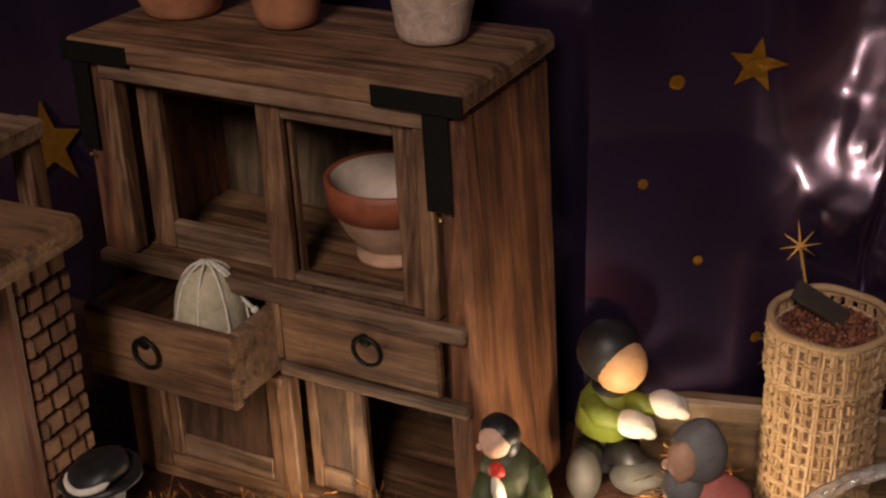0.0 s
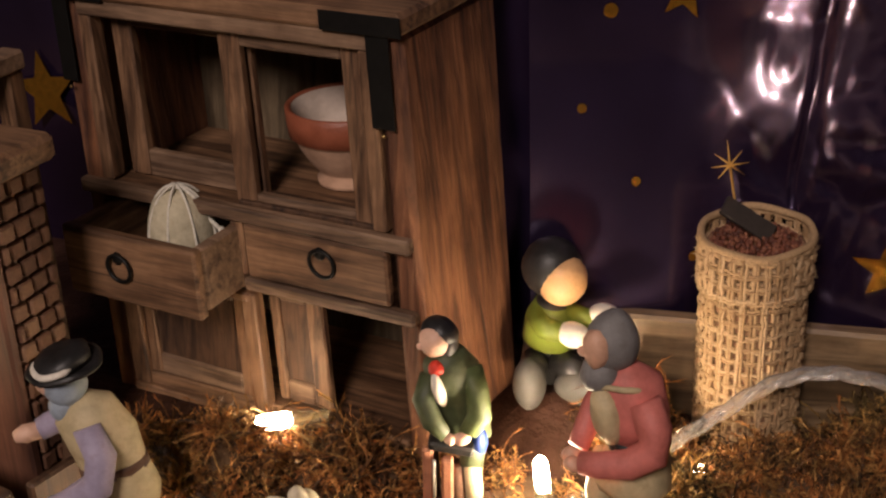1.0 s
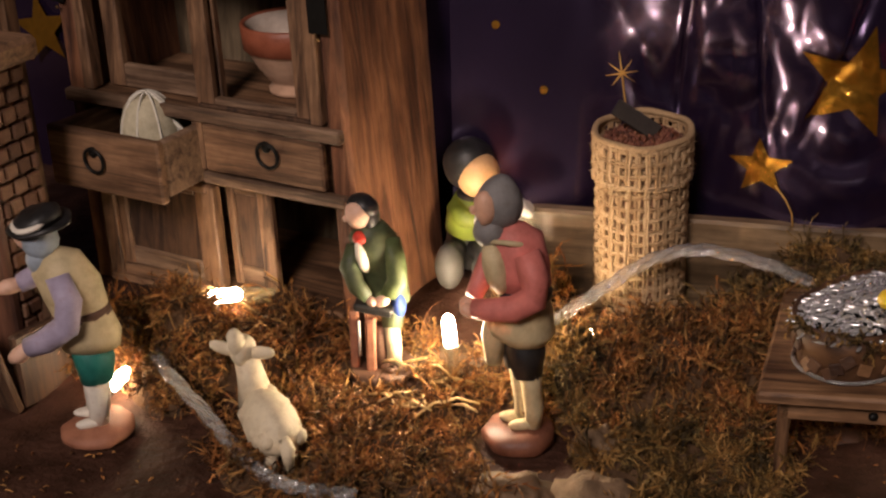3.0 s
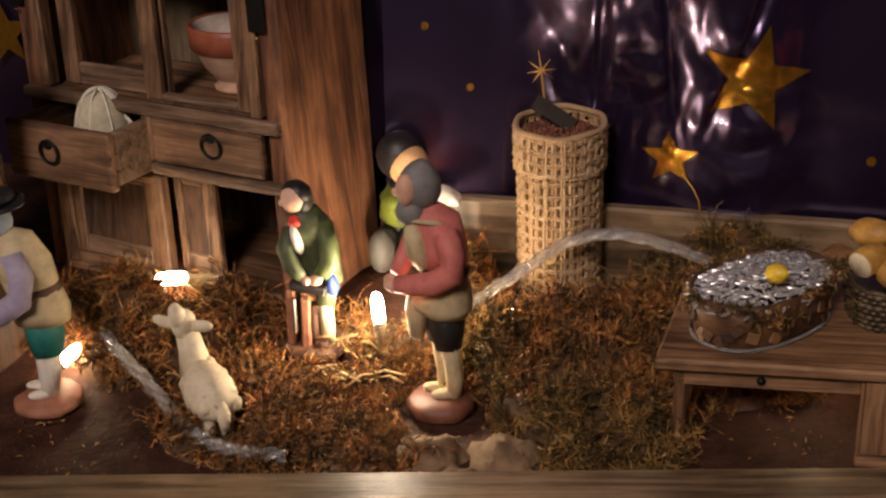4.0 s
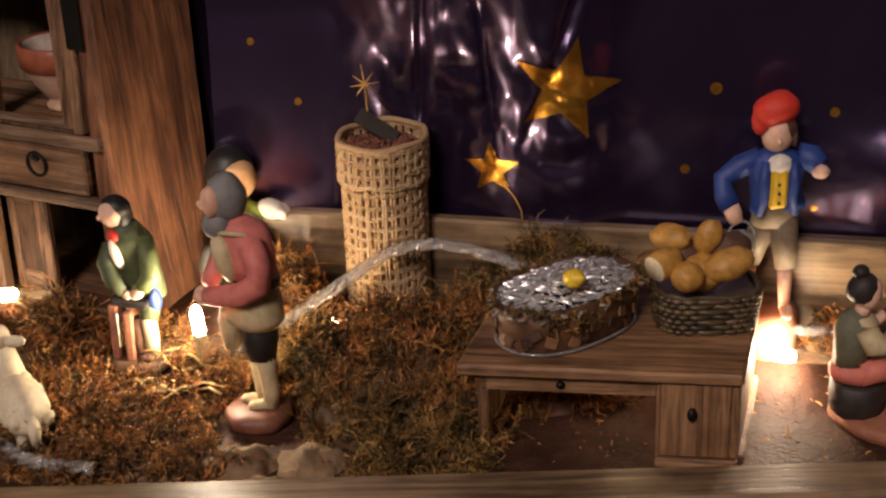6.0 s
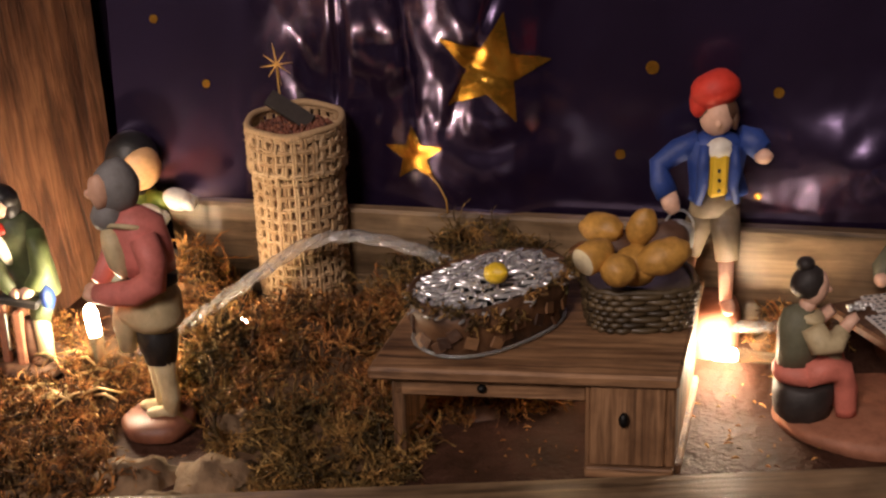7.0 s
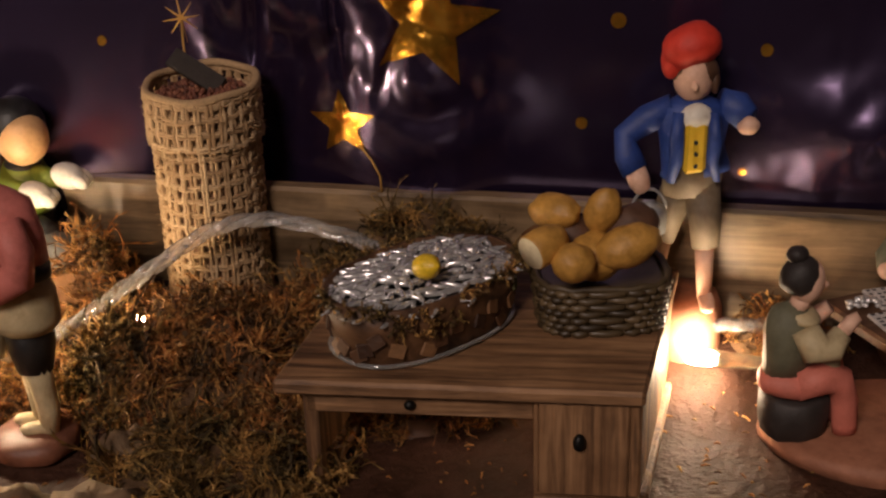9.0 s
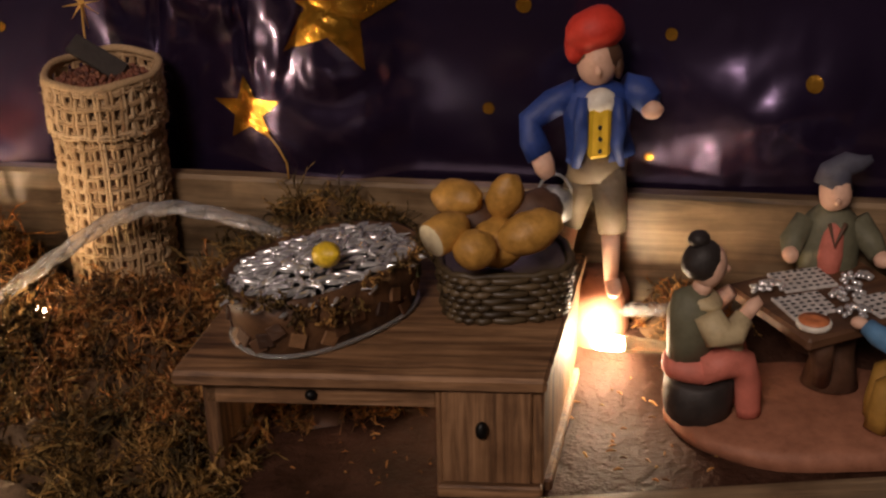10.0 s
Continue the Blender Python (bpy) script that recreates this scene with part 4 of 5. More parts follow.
    part("wire", G().tube([(-0.0090, 0.0040, 0.0085), (-0.0100, 0.0070, 0.014), (-0.0110, 0.0120, 0.0212)], 0.0004, 6), STRAW, t, "thin wire")
    st = new("straw_star")
    st.parent = t
    for k in range(4):
        a = math.pi * k / 4 + 0.15
        L = 0.0085 if k == 2 else 0.0062
        dx, dz = L * math.cos(a), L * math.sin(a)
        part("straw", G().tube([(-0.011 - dx, 0.0118 + 0.0002 * k, 0.0213 - dz), (-0.011, 0.0116 + 0.0002 * k, 0.0213), (-0.011 + dx, 0.0118 + 0.0002 * k, 0.0213 + dz)], [0.0001, 0.00045, 0.0001], 5), STRAW, st, "gold straw")


# ---- clay figures ----
def make_bread_man():
    """Standing man with grey hood; x to the right, facing left."""
    mats = [GREY, SKIN, PINK, CREAM, BLACK, BASE_RED, BROWN]
    g = G()
    g.lathe([(0.0120, 0), (0.0140, 0.0010), (0.0142, 0.0040), (0.0128, 0.0060), (0.004, 0.0066)], n=28, mi=5, wob=0.08, c=(0.001, 0.001, 0))
    for dx, dy in ((0.0045, 0.0), (0.000, 0.0065)):
        g.tube([(0.0015 + dx, dy, 0.005), (0.0022 + dx, dy, 0.014), (0.0015 + dx, dy, 0.021), (0.001 + dx, dy, 0.030)], [0.0028, 0.0036, 0.0040, 0.0042], 12, 3)
        g.ell((-0.0015 + dx, dy - 0.0005, 0.0072), (0.0062, 0.0030, 0.0022), (0, 8, 18), mi=3)
    g.tube([(0.0045, 0.001, 0.026), (0.0040, 0.002, 0.034), (0.003, 0.003, 0.044)], [0.0055, 0.0074, 0.0078], 16, 4)
    g.tube([(0.000, 0.0070, 0.028), (0.000, 0.006, 0.036), (0.001, 0.005, 0.045)], [0.0048, 0.006, 0.0066], 14, 4)
    g.tube([(0.0015, 0.003, 0.0405), (0.002, 0.003, 0.044), (0.003, 0.003, 0.052), (0.0035, 0.003, 0.0565)], [0.0110, 0.0125, 0.0108, 0.0092], 20, 3, 0.85)
    g.tube([(-0.009, 0.0030, 0.030), (-0.0085, 0.003, 0.040), (-0.005, 0.003, 0.052)], [0.0034, 0.0048, 0.006], 12, 3, 0.8)
    g.tube([(0.0035, 0.003, 0.0555), (0.0035, 0.003, 0.0590)], [0.0100, 0.0100], 20, 4, 0.85)
    g.tube([(0.0035, 0.003, 0.0588), (0.002, 0.003, 0.066), (-0.0005, 0.003, 0.074), (-0.003, 0.003, 0.0795), (-0.004, 0.003, 0.082)], [0.0098, 0.0112, 0.0110, 0.0078, 0.004], 20, 2, 0.8)
    g.ell((-0.0065, -0.001, 0.0675), (0.0050, 0.0060, 0.0100), (0, -16, 20), mi=3)
    g.tube([(-0.0095, -0.002, 0.078), (-0.002, -0.0058, 0.0785), (0.005, -0.002, 0.0765), (0.0065, 0.004, 0.074)], [0.0008, 0.0011, 0.0011, 0.0008], 8, 3)
    g.tube([(0.0045, -0.0050, 0.0745), (0.0078, -0.0075, 0.0665), (0.0075, -0.0085, 0.0600), (0.000, -0.0090, 0.0560), (-0.009, -0.0080, 0.0555), (-0.0145, -0.006, 0.0545)], [0.0050, 0.0056, 0.0054, 0.0046, 0.0040, 0.0034], 14, 2)
    g.ell((-0.0170, -0.0055, 0.0535), (0.0036, 0.0026, 0.0024), (0, 25, 0), mi=1)
    g.tube([(-0.004, 0.0090, 0.074), (-0.010, 0.0085, 0.066), (-0.013, 0.005, 0.060), (-0.016, 0.001, 0.056)], [0.0045, 0.0045, 0.0040, 0.0032], 12, 2)
    g.ell((-0.0180, -0.0005, 0.0545), (0.0032, 0.0024, 0.0024), mi=1)
    g.ell((-0.0052, 0.003, 0.0895), (0.0082, 0.0078, 0.0095), (0, -8, 0), mi=0)
    g.ell((-0.0098, -0.0008, 0.0895), (0.0046, 0.0052, 0.0062), (0, -8, 20), mi=1)
    g.ell((-0.0146, -0.0016, 0.0885), (0.0013, 0.0010, 0.0017), mi=1)
    g.ell((-0.0088, 0.0015, 0.0805), (0.0062, 0.0058, 0.0058), (0, 20, 0), mi=0)
    solo("clay_figure", g, mats, pose(-0.0005, 0.0035, 0.0) @ Matrix.Diagonal((0.9, 0.9, 1, 1)), "painted clay figure in grey hood, rose shirt, black breeches", "figurine", "painted clay figures")


def make_shepherd():
    mats = [BLACK, PALE_BLUE, SKIN_PALE, CREAM, LAVENDER, TEAL, BASE_TERRA, WHITE, BROWN]
    g = G()
    g.lathe([(0.0115, 0), (0.0130, 0.001), (0.0130, 0.003), (0.0112, 0.0045), (0.003, 0.005)], n=26, mi=6, wob=0.06, c=(0.002, 0, 0))
    g.tube([(0.0030, -0.001, 0.004), (0.0040, -0.001, 0.012), (0.0045, -0.001, 0.021), (0.004, -0.001, 0.025)], [0.0030, 0.0036, 0.0046, 0.0044], 12, 7)
    g.ell((0.0012, -0.0025, 0.0056), (0.0060, 0.0028, 0.0021), (0, 12, 40), mi=7)
    g.tube([(-0.001, 0.0060, 0.004), (0.000, 0.006, 0.014), (0.001, 0.006, 0.025)], [0.0028, 0.0034, 0.0044], 12, 7)
    g.ell((-0.0035, 0.005, 0.0056), (0.0055, 0.0026, 0.0020), (0, 8, 20), mi=7)
    g.tube([(0.0050, -0.001, 0.0225), (0.0045, 0.000, 0.030), (0.0030, 0.001, 0.039)], [0.0058, 0.0068, 0.0070], 16, 5)
    g.tube([(0.0010, 0.006, 0.0225), (0.0012, 0.005, 0.030), (0.0020, 0.004, 0.039)], [0.0050, 0.0060, 0.0066], 16, 5)
    g.tube([(0.0035, 0.002, 0.0355), (0.0035, 0.002, 0.040), (0.0020, 0.002, 0.048), (-0.001, 0.002, 0.058), (-0.0045, 0.002, 0.067), (-0.0065, 0.002, 0.0715)], [0.0105, 0.0115, 0.0098, 0.0108, 0.0092, 0.004], 20, 3, 0.8)
    g.tube([(0.0020, 0.002, 0.0465), (0.0015, 0.002, 0.0495)], [0.0103, 0.0103], 20, 8, 0.8)
    g.tube([(-0.001, -0.0060, 0.0655), (0.0025, -0.0085, 0.057), (0.001, -0.0095, 0.0485), (-0.008, -0.010, 0.0420), (-0.0135, -0.010, 0.0395)], [0.0042, 0.0048, 0.0046, 0.0040, 0.0036], 14, 4)
    g.tube([(-0.0135, -0.010, 0.0395), (-0.018, -0.010, 0.0370), (-0.021, -0.010, 0.0355)], [0.0026, 0.0030, 0.0018], 10, 2)
    g.tube([(-0.0070, 0.008, 0.065), (-0.012, 0.009, 0.0605), (-0.019, 0.008, 0.0570), (-0.0215, 0.007, 0.0560)], [0.0040, 0.0042, 0.0038, 0.0034], 14, 4)
    g.tube([(-0.0215, 0.007, 0.0560), (-0.026, 0.006, 0.0550), (-0.029, 0.005, 0.0545)], [0.0026, 0.0028, 0.0016], 10, 2)
    g.tube([(-0.0045, 0.0005, 0.0665), (-0.0070, 0.002, 0.069), (-0.001, 0.006, 0.0665), (0.0005, 0.003, 0.064)], [0.0020, 0.0026, 0.0022, 0.0014], 8, 8)
    g.ell((-0.0090, 0.0015, 0.0765), (0.0066, 0.0064, 0.0082), (0, -14, 0), mi=1)
    g.ell((-0.0128, 0.0005, 0.0780), (0.0038, 0.0048, 0.0058), (0, -14, 0), mi=2)
    g.ell((-0.0163, 0.0003, 0.0772), (0.0012, 0.0010, 0.0014), mi=2)
    g.ell((-0.0100, 0.0008, 0.0690), (0.0042, 0.0040, 0.0050), (0, 15, 0), mi=1)
    hat = pose(-0.0082, 0.0018, 0.0830, 6, -8, 0) @ Matrix.Diagonal((0.86, 0.86, 0.8, 1))
    g.lathe([(0.0085, -0.0026), (0.0112, -0.0024), (0.0116, -0.0014), (0.0100, -0.0008)], n=26, mi=0, m=hat, sx=1.15)
    g.tube([hat @ Vector((0.0094 * math.cos(a), 0.0094 * math.sin(a), 0.0004)) for a in [math.radians(170 + 14 * k) for k in range(11)]], [0.0003] + [0.0011] * 9 + [0.0003], 8, 7)
    g.lathe([(0.0094, -0.0012), (0.0090, 0.0026), (0.0060, 0.0046), (0.001, 0.0052)], n=26, mi=0, m=hat)
    solo("clay_figure", g, mats, pose(-0.1530, 0.0, 0.0003), "painted clay shepherd in black hat and teal breeches reaching out", "figurine", "painted clay figures")


def make_knife_grinder():
    mats = [BLACK, SKIN_PALE, GREEN, LIME, RED, WHITE, BROWN, CREAM, BLUE, BASE_TERRA, paint("moss_green_paint", (0.10, 0.13, 0.04), 0.45, 0.3)]
    g = G()
    g.lathe([(0.0125, 0), (0.0145, 0.001), (0.0143, 0.004), (0.0120, 0.0056), (0.003, 0.006)], n=26, mi=6, wob=0.08)
    g.box(-0.0118, -0.0080, -0.0066, -0.0030, 0.005, 0.031, 0.0009, 9)
    g.box(-0.0045, -0.0004, -0.0086, -0.0048, 0.005, 0.029, 0.0009, 9)
    g.box(-0.0095, -0.0070, 0.004, 0.006, 0.005, 0.031, 0.0005, 6)
    g.box(-0.0150, 0.0010, -0.0085, 0.0060, 0.0290, 0.0325, 0.0009, 0, m=pose(0, 0, 0.001, 0, 10, 0))
    g.tube([(-0.0075, -0.0075, 0.012), (-0.0070, -0.0078, 0.028)], 0.0008, 8, 5)
    g.tube([(0.0060, -0.0045, 0.0045), (0.0062, -0.0045, 0.014), (0.0058, -0.0040, 0.024)], [0.0030, 0.0030, 0.0034], 12, 7)
    g.tube([(0.0015, -0.0045, 0.0045), (0.0010, -0.0045, 0.014), (0.0012, -0.0035, 0.024)], [0.0028, 0.0030, 0.0034], 12, 6)
    g.ell((0.0046, -0.0065, 0.0068), (0.0034, 0.0050, 0.0020), (0, 0, 15), mi=6)
    g.tube([(0.0058, -0.0040, 0.0230), (0.0060, 0.000, 0.0290), (0.0055, 0.004, 0.034)], [0.0040, 0.0046, 0.005], 12, 2)
    g.ell((0.0085, -0.001, 0.0320), (0.0028, 0.0040, 0.0060), mi=8)
    g.tube([(0.0040, 0.004, 0.031), (0.0030, 0.004, 0.040), (0.001, 0.003, 0.050), (-0.001, 0.002, 0.058), (-0.003, 0.001, 0.064), (-0.0045, 0.000, 0.067)], [0.0085, 0.0088, 0.0095, 0.0098, 0.0078, 0.0035], 18, 2, 0.8)
    g.tube([(0.0055, 0.001, 0.060), (0.0085, -0.002, 0.052), (0.0090, -0.0040, 0.044), (0.0050, -0.0065, 0.0385)], [0.0042, 0.0046, 0.0042, 0.0034], 12, 10)
    g.ell((0.0030, -0.0078, 0.0372), (0.0028, 0.0024, 0.0024), mi=1)
    g.tube([(-0.0080, 0.000, 0.058), (-0.0100, -0.0035, 0.050), (-0.0070, -0.0065, 0.042), (-0.0025, -0.0080, 0.0385)], [0.0038, 0.0042, 0.0038, 0.0030], 12, 2)
    g.ell((-0.0010, -0.0084, 0.0375), (0.0026, 0.0022, 0.0022), mi=1)
    g.ell((-0.0045, -0.0052, 0.0545), (0.0022, 0.0026, 0.0078), (12, -10, 0), mi=5)
    g.ell((-0.0050, -0.0045, 0.0628), (0.0030, 0.0028, 0.0026), mi=4)
    g.ell((-0.0055, -0.0010, 0.0715), (0.0056, 0.0056, 0.0064), (20, -16, 0), mi=1)
    g.ell((-0.0108, -0.0030, 0.0705), (0.0011, 0.0011, 0.0013), mi=1)
    g.ell((-0.0040, 0.0008, 0.0738), (0.0066, 0.0062, 0.0054), (10, 12, 0), mi=0)
    g.ell((-0.0012, 0.0012, 0.0700), (0.0038, 0.0056, 0.0056), mi=0)
    solo("clay_figure", g, mats, pose(-0.0530, 0.0370, 0.0068) @ Matrix.Diagonal((0.9, 0.9, 0.91, 1)), "painted clay figure in green coat seated at a bench", "figurine", "painted clay figures")


def make_fisher_boy():
    mats = [RED, SKIN_PALE, BLUE, YELLOW, WHITE, KHAKI, BASE_TERRA, PEWTER, BROWN, BLACK]
    g = G()
    g.lathe([(0.0120, -0.006), (0.0128, -0.004), (0.0130, 0.004), (0.0124, 0.010), (0.0105, 0.0145), (0.003, 0.0162)], n=26, mi=6, wob=0.12, c=(-0.0045, 0.0035, 0))
    g.tube([(0.0010, -0.0040, 0.0162), (0.0006, -0.003, 0.024), (0.0005, -0.002, 0.034)], [0.0022, 0.0026, 0.0030], 12, 1)
    g.ell((0.0012, -0.0070, 0.0166), (0.0026, 0.0052, 0.0018), (10, 0, 0), mi=1)
    g.tube([(-0.0135, 0.0060, 0.0140), (-0.0130, 0.006, 0.024), (-0.0118, 0.005, 0.034)], [0.0024, 0.0025, 0.0030], 12, 1)
    g.ell((-0.0140, 0.0030, 0.0152), (0.0024, 0.0048, 0.0018), (10, 0, -20), mi=1)
    g.tube([(0.0008, -0.002, 0.0320), (0.0002, -0.001, 0.040), (-0.0014, 0.001, 0.050)], [0.0042, 0.0050, 0.0056], 16, 5)
    g.tube([(-0.0122, 0.005, 0.0325), (-0.0100, 0.004, 0.040), (-0.0068, 0.003, 0.050)], [0.0040, 0.0048, 0.0056], 16, 5)
    g.tube([(-0.0040, 0.002, 0.0475), (-0.0040, 0.002, 0.053), (-0.0040, 0.002, 0.060)], [0.0084, 0.0090, 0.0082], 18, 5, 0.78)
    g.tube([(-0.0034, 0.002, 0.0535), (-0.0036, 0.002, 0.0555), (-0.0045, 0.002, 0.061), (-0.0045, 0.002, 0.069), (-0.0045, 0.002, 0.0735), (-0.0045, 0.002, 0.0765)], [0.0104, 0.0100, 0.0092, 0.0108, 0.0098, 0.004], 20, 2, 0.66)
    g.box(-0.0080, -0.0014, -0.0072, -0.002, 0.0560, 0.0712, 0.0016, 3, m=pose(0, 0, 0, 0, 0, 0))
    g.ell((-0.0048, -0.0038, 0.0715), (0.0050, 0.0040, 0.0040), (-20, 0, 0), mi=4)
    for q in (-1, 1):
        g.tube([(-0.0048 + q * 0.0052, -0.0052, 0.0735), (-0.0048 + q * 0.0058, -0.0072, 0.066), (-0.0048 + q * 0.0052, -0.0068, 0.060), (-0.0046 + q * 0.0068, -0.0056, 0.0535)], [0.0016, 0.0022, 0.0020, 0.0012], 8, 2)
    for z in (0.0585, 0.0618, 0.0650):
        g.ell((-0.0046, -0.0074, z), (0.0007, 0.0005, 0.0007), n=8, k=6, mi=9)
    g.tube([(-0.0100, 0.002, 0.0730), (-0.0180, 0.003, 0.0690), (-0.0245, 0.002, 0.0645), (-0.0240, -0.001, 0.0600), (-0.0218, -0.003, 0.0560)], [0.0042, 0.0042, 0.0040, 0.0040, 0.0038], 14, 2)
    g.tube([(-0.0218, -0.003, 0.0565), (-0.0205, -0.004, 0.0530), (-0.0188, -0.005, 0.0500)], [0.0030, 0.0032, 0.0022], 12, 1)
    g.tube([(0.0030, 0.002, 0.0740), (0.0085, 0.002, 0.0722), (0.0112, -0.001, 0.0702)], [0.0044, 0.0044, 0.0040], 14, 2)
    g.ell((0.0112, -0.0032, 0.0690), (0.0034, 0.0030, 0.0026), mi=1)
    g.ell((-0.0052, 0.0002, 0.0818), (0.0054, 0.0056, 0.0066), (8, 0, 0), mi=1)
    g.ell((-0.0054, -0.0058, 0.0808), (0.0009, 0.0011, 0.0013), mi=1)
    g.ell((-0.0048, 0.0018, 0.0835), (0.0070, 0.0062, 0.0050), (-6, 6, 0), mi=8)
    g.ell((0.0006, 0.0005, 0.0810), (0.0016, 0.0028, 0.0034), mi=8)
    g.ell((-0.0062, 0.0015, 0.0905), (0.0088, 0.0080, 0.0066), (-8, -10, 0), mi=0)
    g.ell((-0.0110, 0.0025, 0.0865), (0.0040, 0.0056, 0.0050), mi=0)
    g.lathe([(0.0040, -0.0055), (0.0052, -0.005), (0.0058, 0.0010), (0.0050, 0.0030), (0.0022, 0.0040), (0.0018, 0.0046)], c=(-0.0172, -0.0055, 0.0430), n=18, mi=7)
    g.tube([(-0.0172 + 0.0052 * math.cos(a), -0.0055, 0.0450 + 0.0060 * math.sin(a)) for a in [math.pi * i / 10 for i in range(11)]], 0.0005, 6, 7)
    solo("clay_figure", g, mats, pose(0.1995, 0.0470, 0.0115) @ Matrix.Diagonal((1, 1, 1.055, 1)), "painted clay boy in red beret and blue jacket", "figurine", "painted clay figures")


def make_card_players():
    # base
    g = G().lathe([(0.030, 0), (0.0325, 0.0012), (0.0322, 0.005), (0.0300, 0.0065), (0.004, 0.0068)], n=40, wob=0.10, sx=1.25, sy=0.82)
    base = solo("figure_base", g, BASE_TERRA, pose(0.2545, 0.0060, -0.0002, 0, 0, -4), "brown clay base slab under the card players", "base")
    # table
    t = thing("card_table", pose(0.262, 0.0200, 0.0066, 0, 0, 24), "low brown clay table with cards and silver fish", "table")
    part("tabletop", G().box(-0.0225, 0.0235, -0.0175, 0.0215, 0.0235, 0.0275, 0.0014), wood("table_clay", (0.05, 0.022, 0.01), (0.12, 0.055, 0.026), (0.17, 0.085, 0.042), "x", 200), t)
    part("pedestal", G().tube([(0, -0.002, 0), (0.001, -0.001, 0.010), (0, 0, 0.0236)], [0.0085, 0.0062, 0.0078], 16), BROWN, t)
    part("brace", G().tube([(-0.0140, -0.012, 0.0235), (-0.010, -0.009, 0.014), (-0.0060, -0.005, 0.004)], [0.004, 0.0032, 0.003], 10), BROWN, t)
    cm = plain("card_white", (0.62, 0.58, 0.54), 0.5)
    mk = plain("card_mark", (0.02, 0.02, 0.022), 0.5)
    for cx, cy, rz, a, b in ((-0.0135, -0.001, -8, 0.0052, 0.0068), (-0.0018, 0.0125, -10, 0.0085, 0.0062), (0.0085, -0.0105, -2, 0.0055, 0.0062), (-0.0060, -0.0015, -10, 0.0022, 0.0062)):
        m = pose(0.262, 0.0200, 0.0066, 0, 0, 24) @ pose(cx, cy, 0.0276, 0, 0, rz)
        c = thing("playing_card", m, "white card with dark marks on the clay table", "card", "cards on the table")
        part("sheet", G().box(-a, a, -b, b, 0, 0.0010, 0.0002), cm, c)
        g = G()
        nx, ny = max(2, int(a / 0.0011)), max(3, int(b / 0.0011))
        for i in range(nx):
            for j in range(ny):
                x = -a + (i + 0.5) * 2 * a / nx + random.uniform(-0.0003, 0.0003)
                y = -b + (j + 0.5) * 2 * b / ny + random.uniform(-0.0003, 0.0003)
                g.box(x - 0.00065, x + 0.00065, y - 0.00045, y + 0.00045, 0.0010, 0.00115, 0.00005, m=None)
        tagged(part("mark", g, mk, c, "dark marks"), kind="stuff")
    for cx, cy, num in ((-0.0145, 0.0120, 26), (0.0035, -0.0015, 24), (-0.0025, -0.0115, 24), (0.0125, 0.0055, 18)):
        m = pose(0.262, 0.0200, 0.0066, 0, 0, 24) @ pose(cx, cy, 0.0276)
        h = thing("fish_heap", m, "small heap of silver fish on the clay table", "fish heap", "fish heaps on the table")
        for i in range(num):
            a, r = random.uniform(0, 6.28), math.sqrt(random.random())
            g = G().ell((0.0052 * r * math.cos(a), 0.0036 * r * math.sin(a), 0.0011 + 0.0018 * (1 - r)), (0.0013, 0.0009, 0.0009), (0, random.uniform(-20, 20), random.uniform(0, 180)), n=8, k=6)
            part("fish", g, SILVER, h, "", False)
    m = pose(0.262, 0.0200, 0.0066, 0, 0, 24) @ pose(-0.0165, -0.0115, 0.0276)
    s = thing("salmon_slice", m, "round orange salmon slice lying on the clay table", "fish slice")
    part("skin", G().lathe([(0.0044, 0), (0.0050, 0.0004), (0.0050, 0.0016), (0.0044, 0.0018)], n=24), WHITE, s)
    part("flesh", G().lathe([(0.0042, 0.0017), (0.0043, 0.0022), (0.0010, 0.0024), (0.0008, 0.0022)], n=24), paint("salmon_flesh", (0.62, 0.2, 0.07), 0.4, 0.15), s, "orange flesh")
    # woman
    mats = [BLACK, SKIN_PALE, OLIVE, CREAM, SALMON, BROWN]
    hair = paint("dark_brown_hair", (0.022, 0.016, 0.014), 0.5, 0.2)
    mats[0] = hair
    g = G()
    g.lathe([(0.0085, 0), (0.0096, 0.001), (0.0102, 0.006), (0.0098, 0.0125), (0.0085, 0.0135)], c=(0.0015, 0.001, 0), n=24, mi=0)
    g.ell((-0.0005, 0, 0.0180), (0.0092, 0.0082, 0.0056), (0, 4, 0), mi=4)
    for dy in (-0.0040, 0.0040):
        g.tube([(0.000, dy, 0.0185), (0.0070, dy, 0.0195), (0.0125, dy, 0.0185), (0.0142, dy, 0.0120), (0.0150, dy, 0.0040), (0.0155, dy, 0.0010)], [0.0050, 0.0050, 0.0046, 0.0042, 0.0038, 0.0036], 14, 4)
    g.tube([(-0.0015, 0, 0.0205), (-0.0025, 0, 0.0280), (-0.0022, 0, 0.0345), (-0.0010, 0, 0.0395), (0.0002, 0, 0.0425)], [0.0068, 0.0064, 0.0072, 0.0062, 0.0026], 18, 2, 0.85)
    g.ell((0.0010, 0, 0.0390), (0.0056, 0.0062, 0.0026), (0, 12, 0), mi=3)
    g.tube([(0.0005, -0.0062, 0.0375), (0.0030, -0.0078, 0.0315), (0.0075, -0.0075, 0.0310), (0.0110, -0.006, 0.0355)], [0.0038, 0.0046, 0.0040, 0.0028], 12, 3)
    g.tube([(0.0110, -0.006, 0.0355), (0.0135, -0.005, 0.0385), (0.0155, -0.005, 0.0400)], [0.0020, 0.0019, 0.0012], 10, 1)
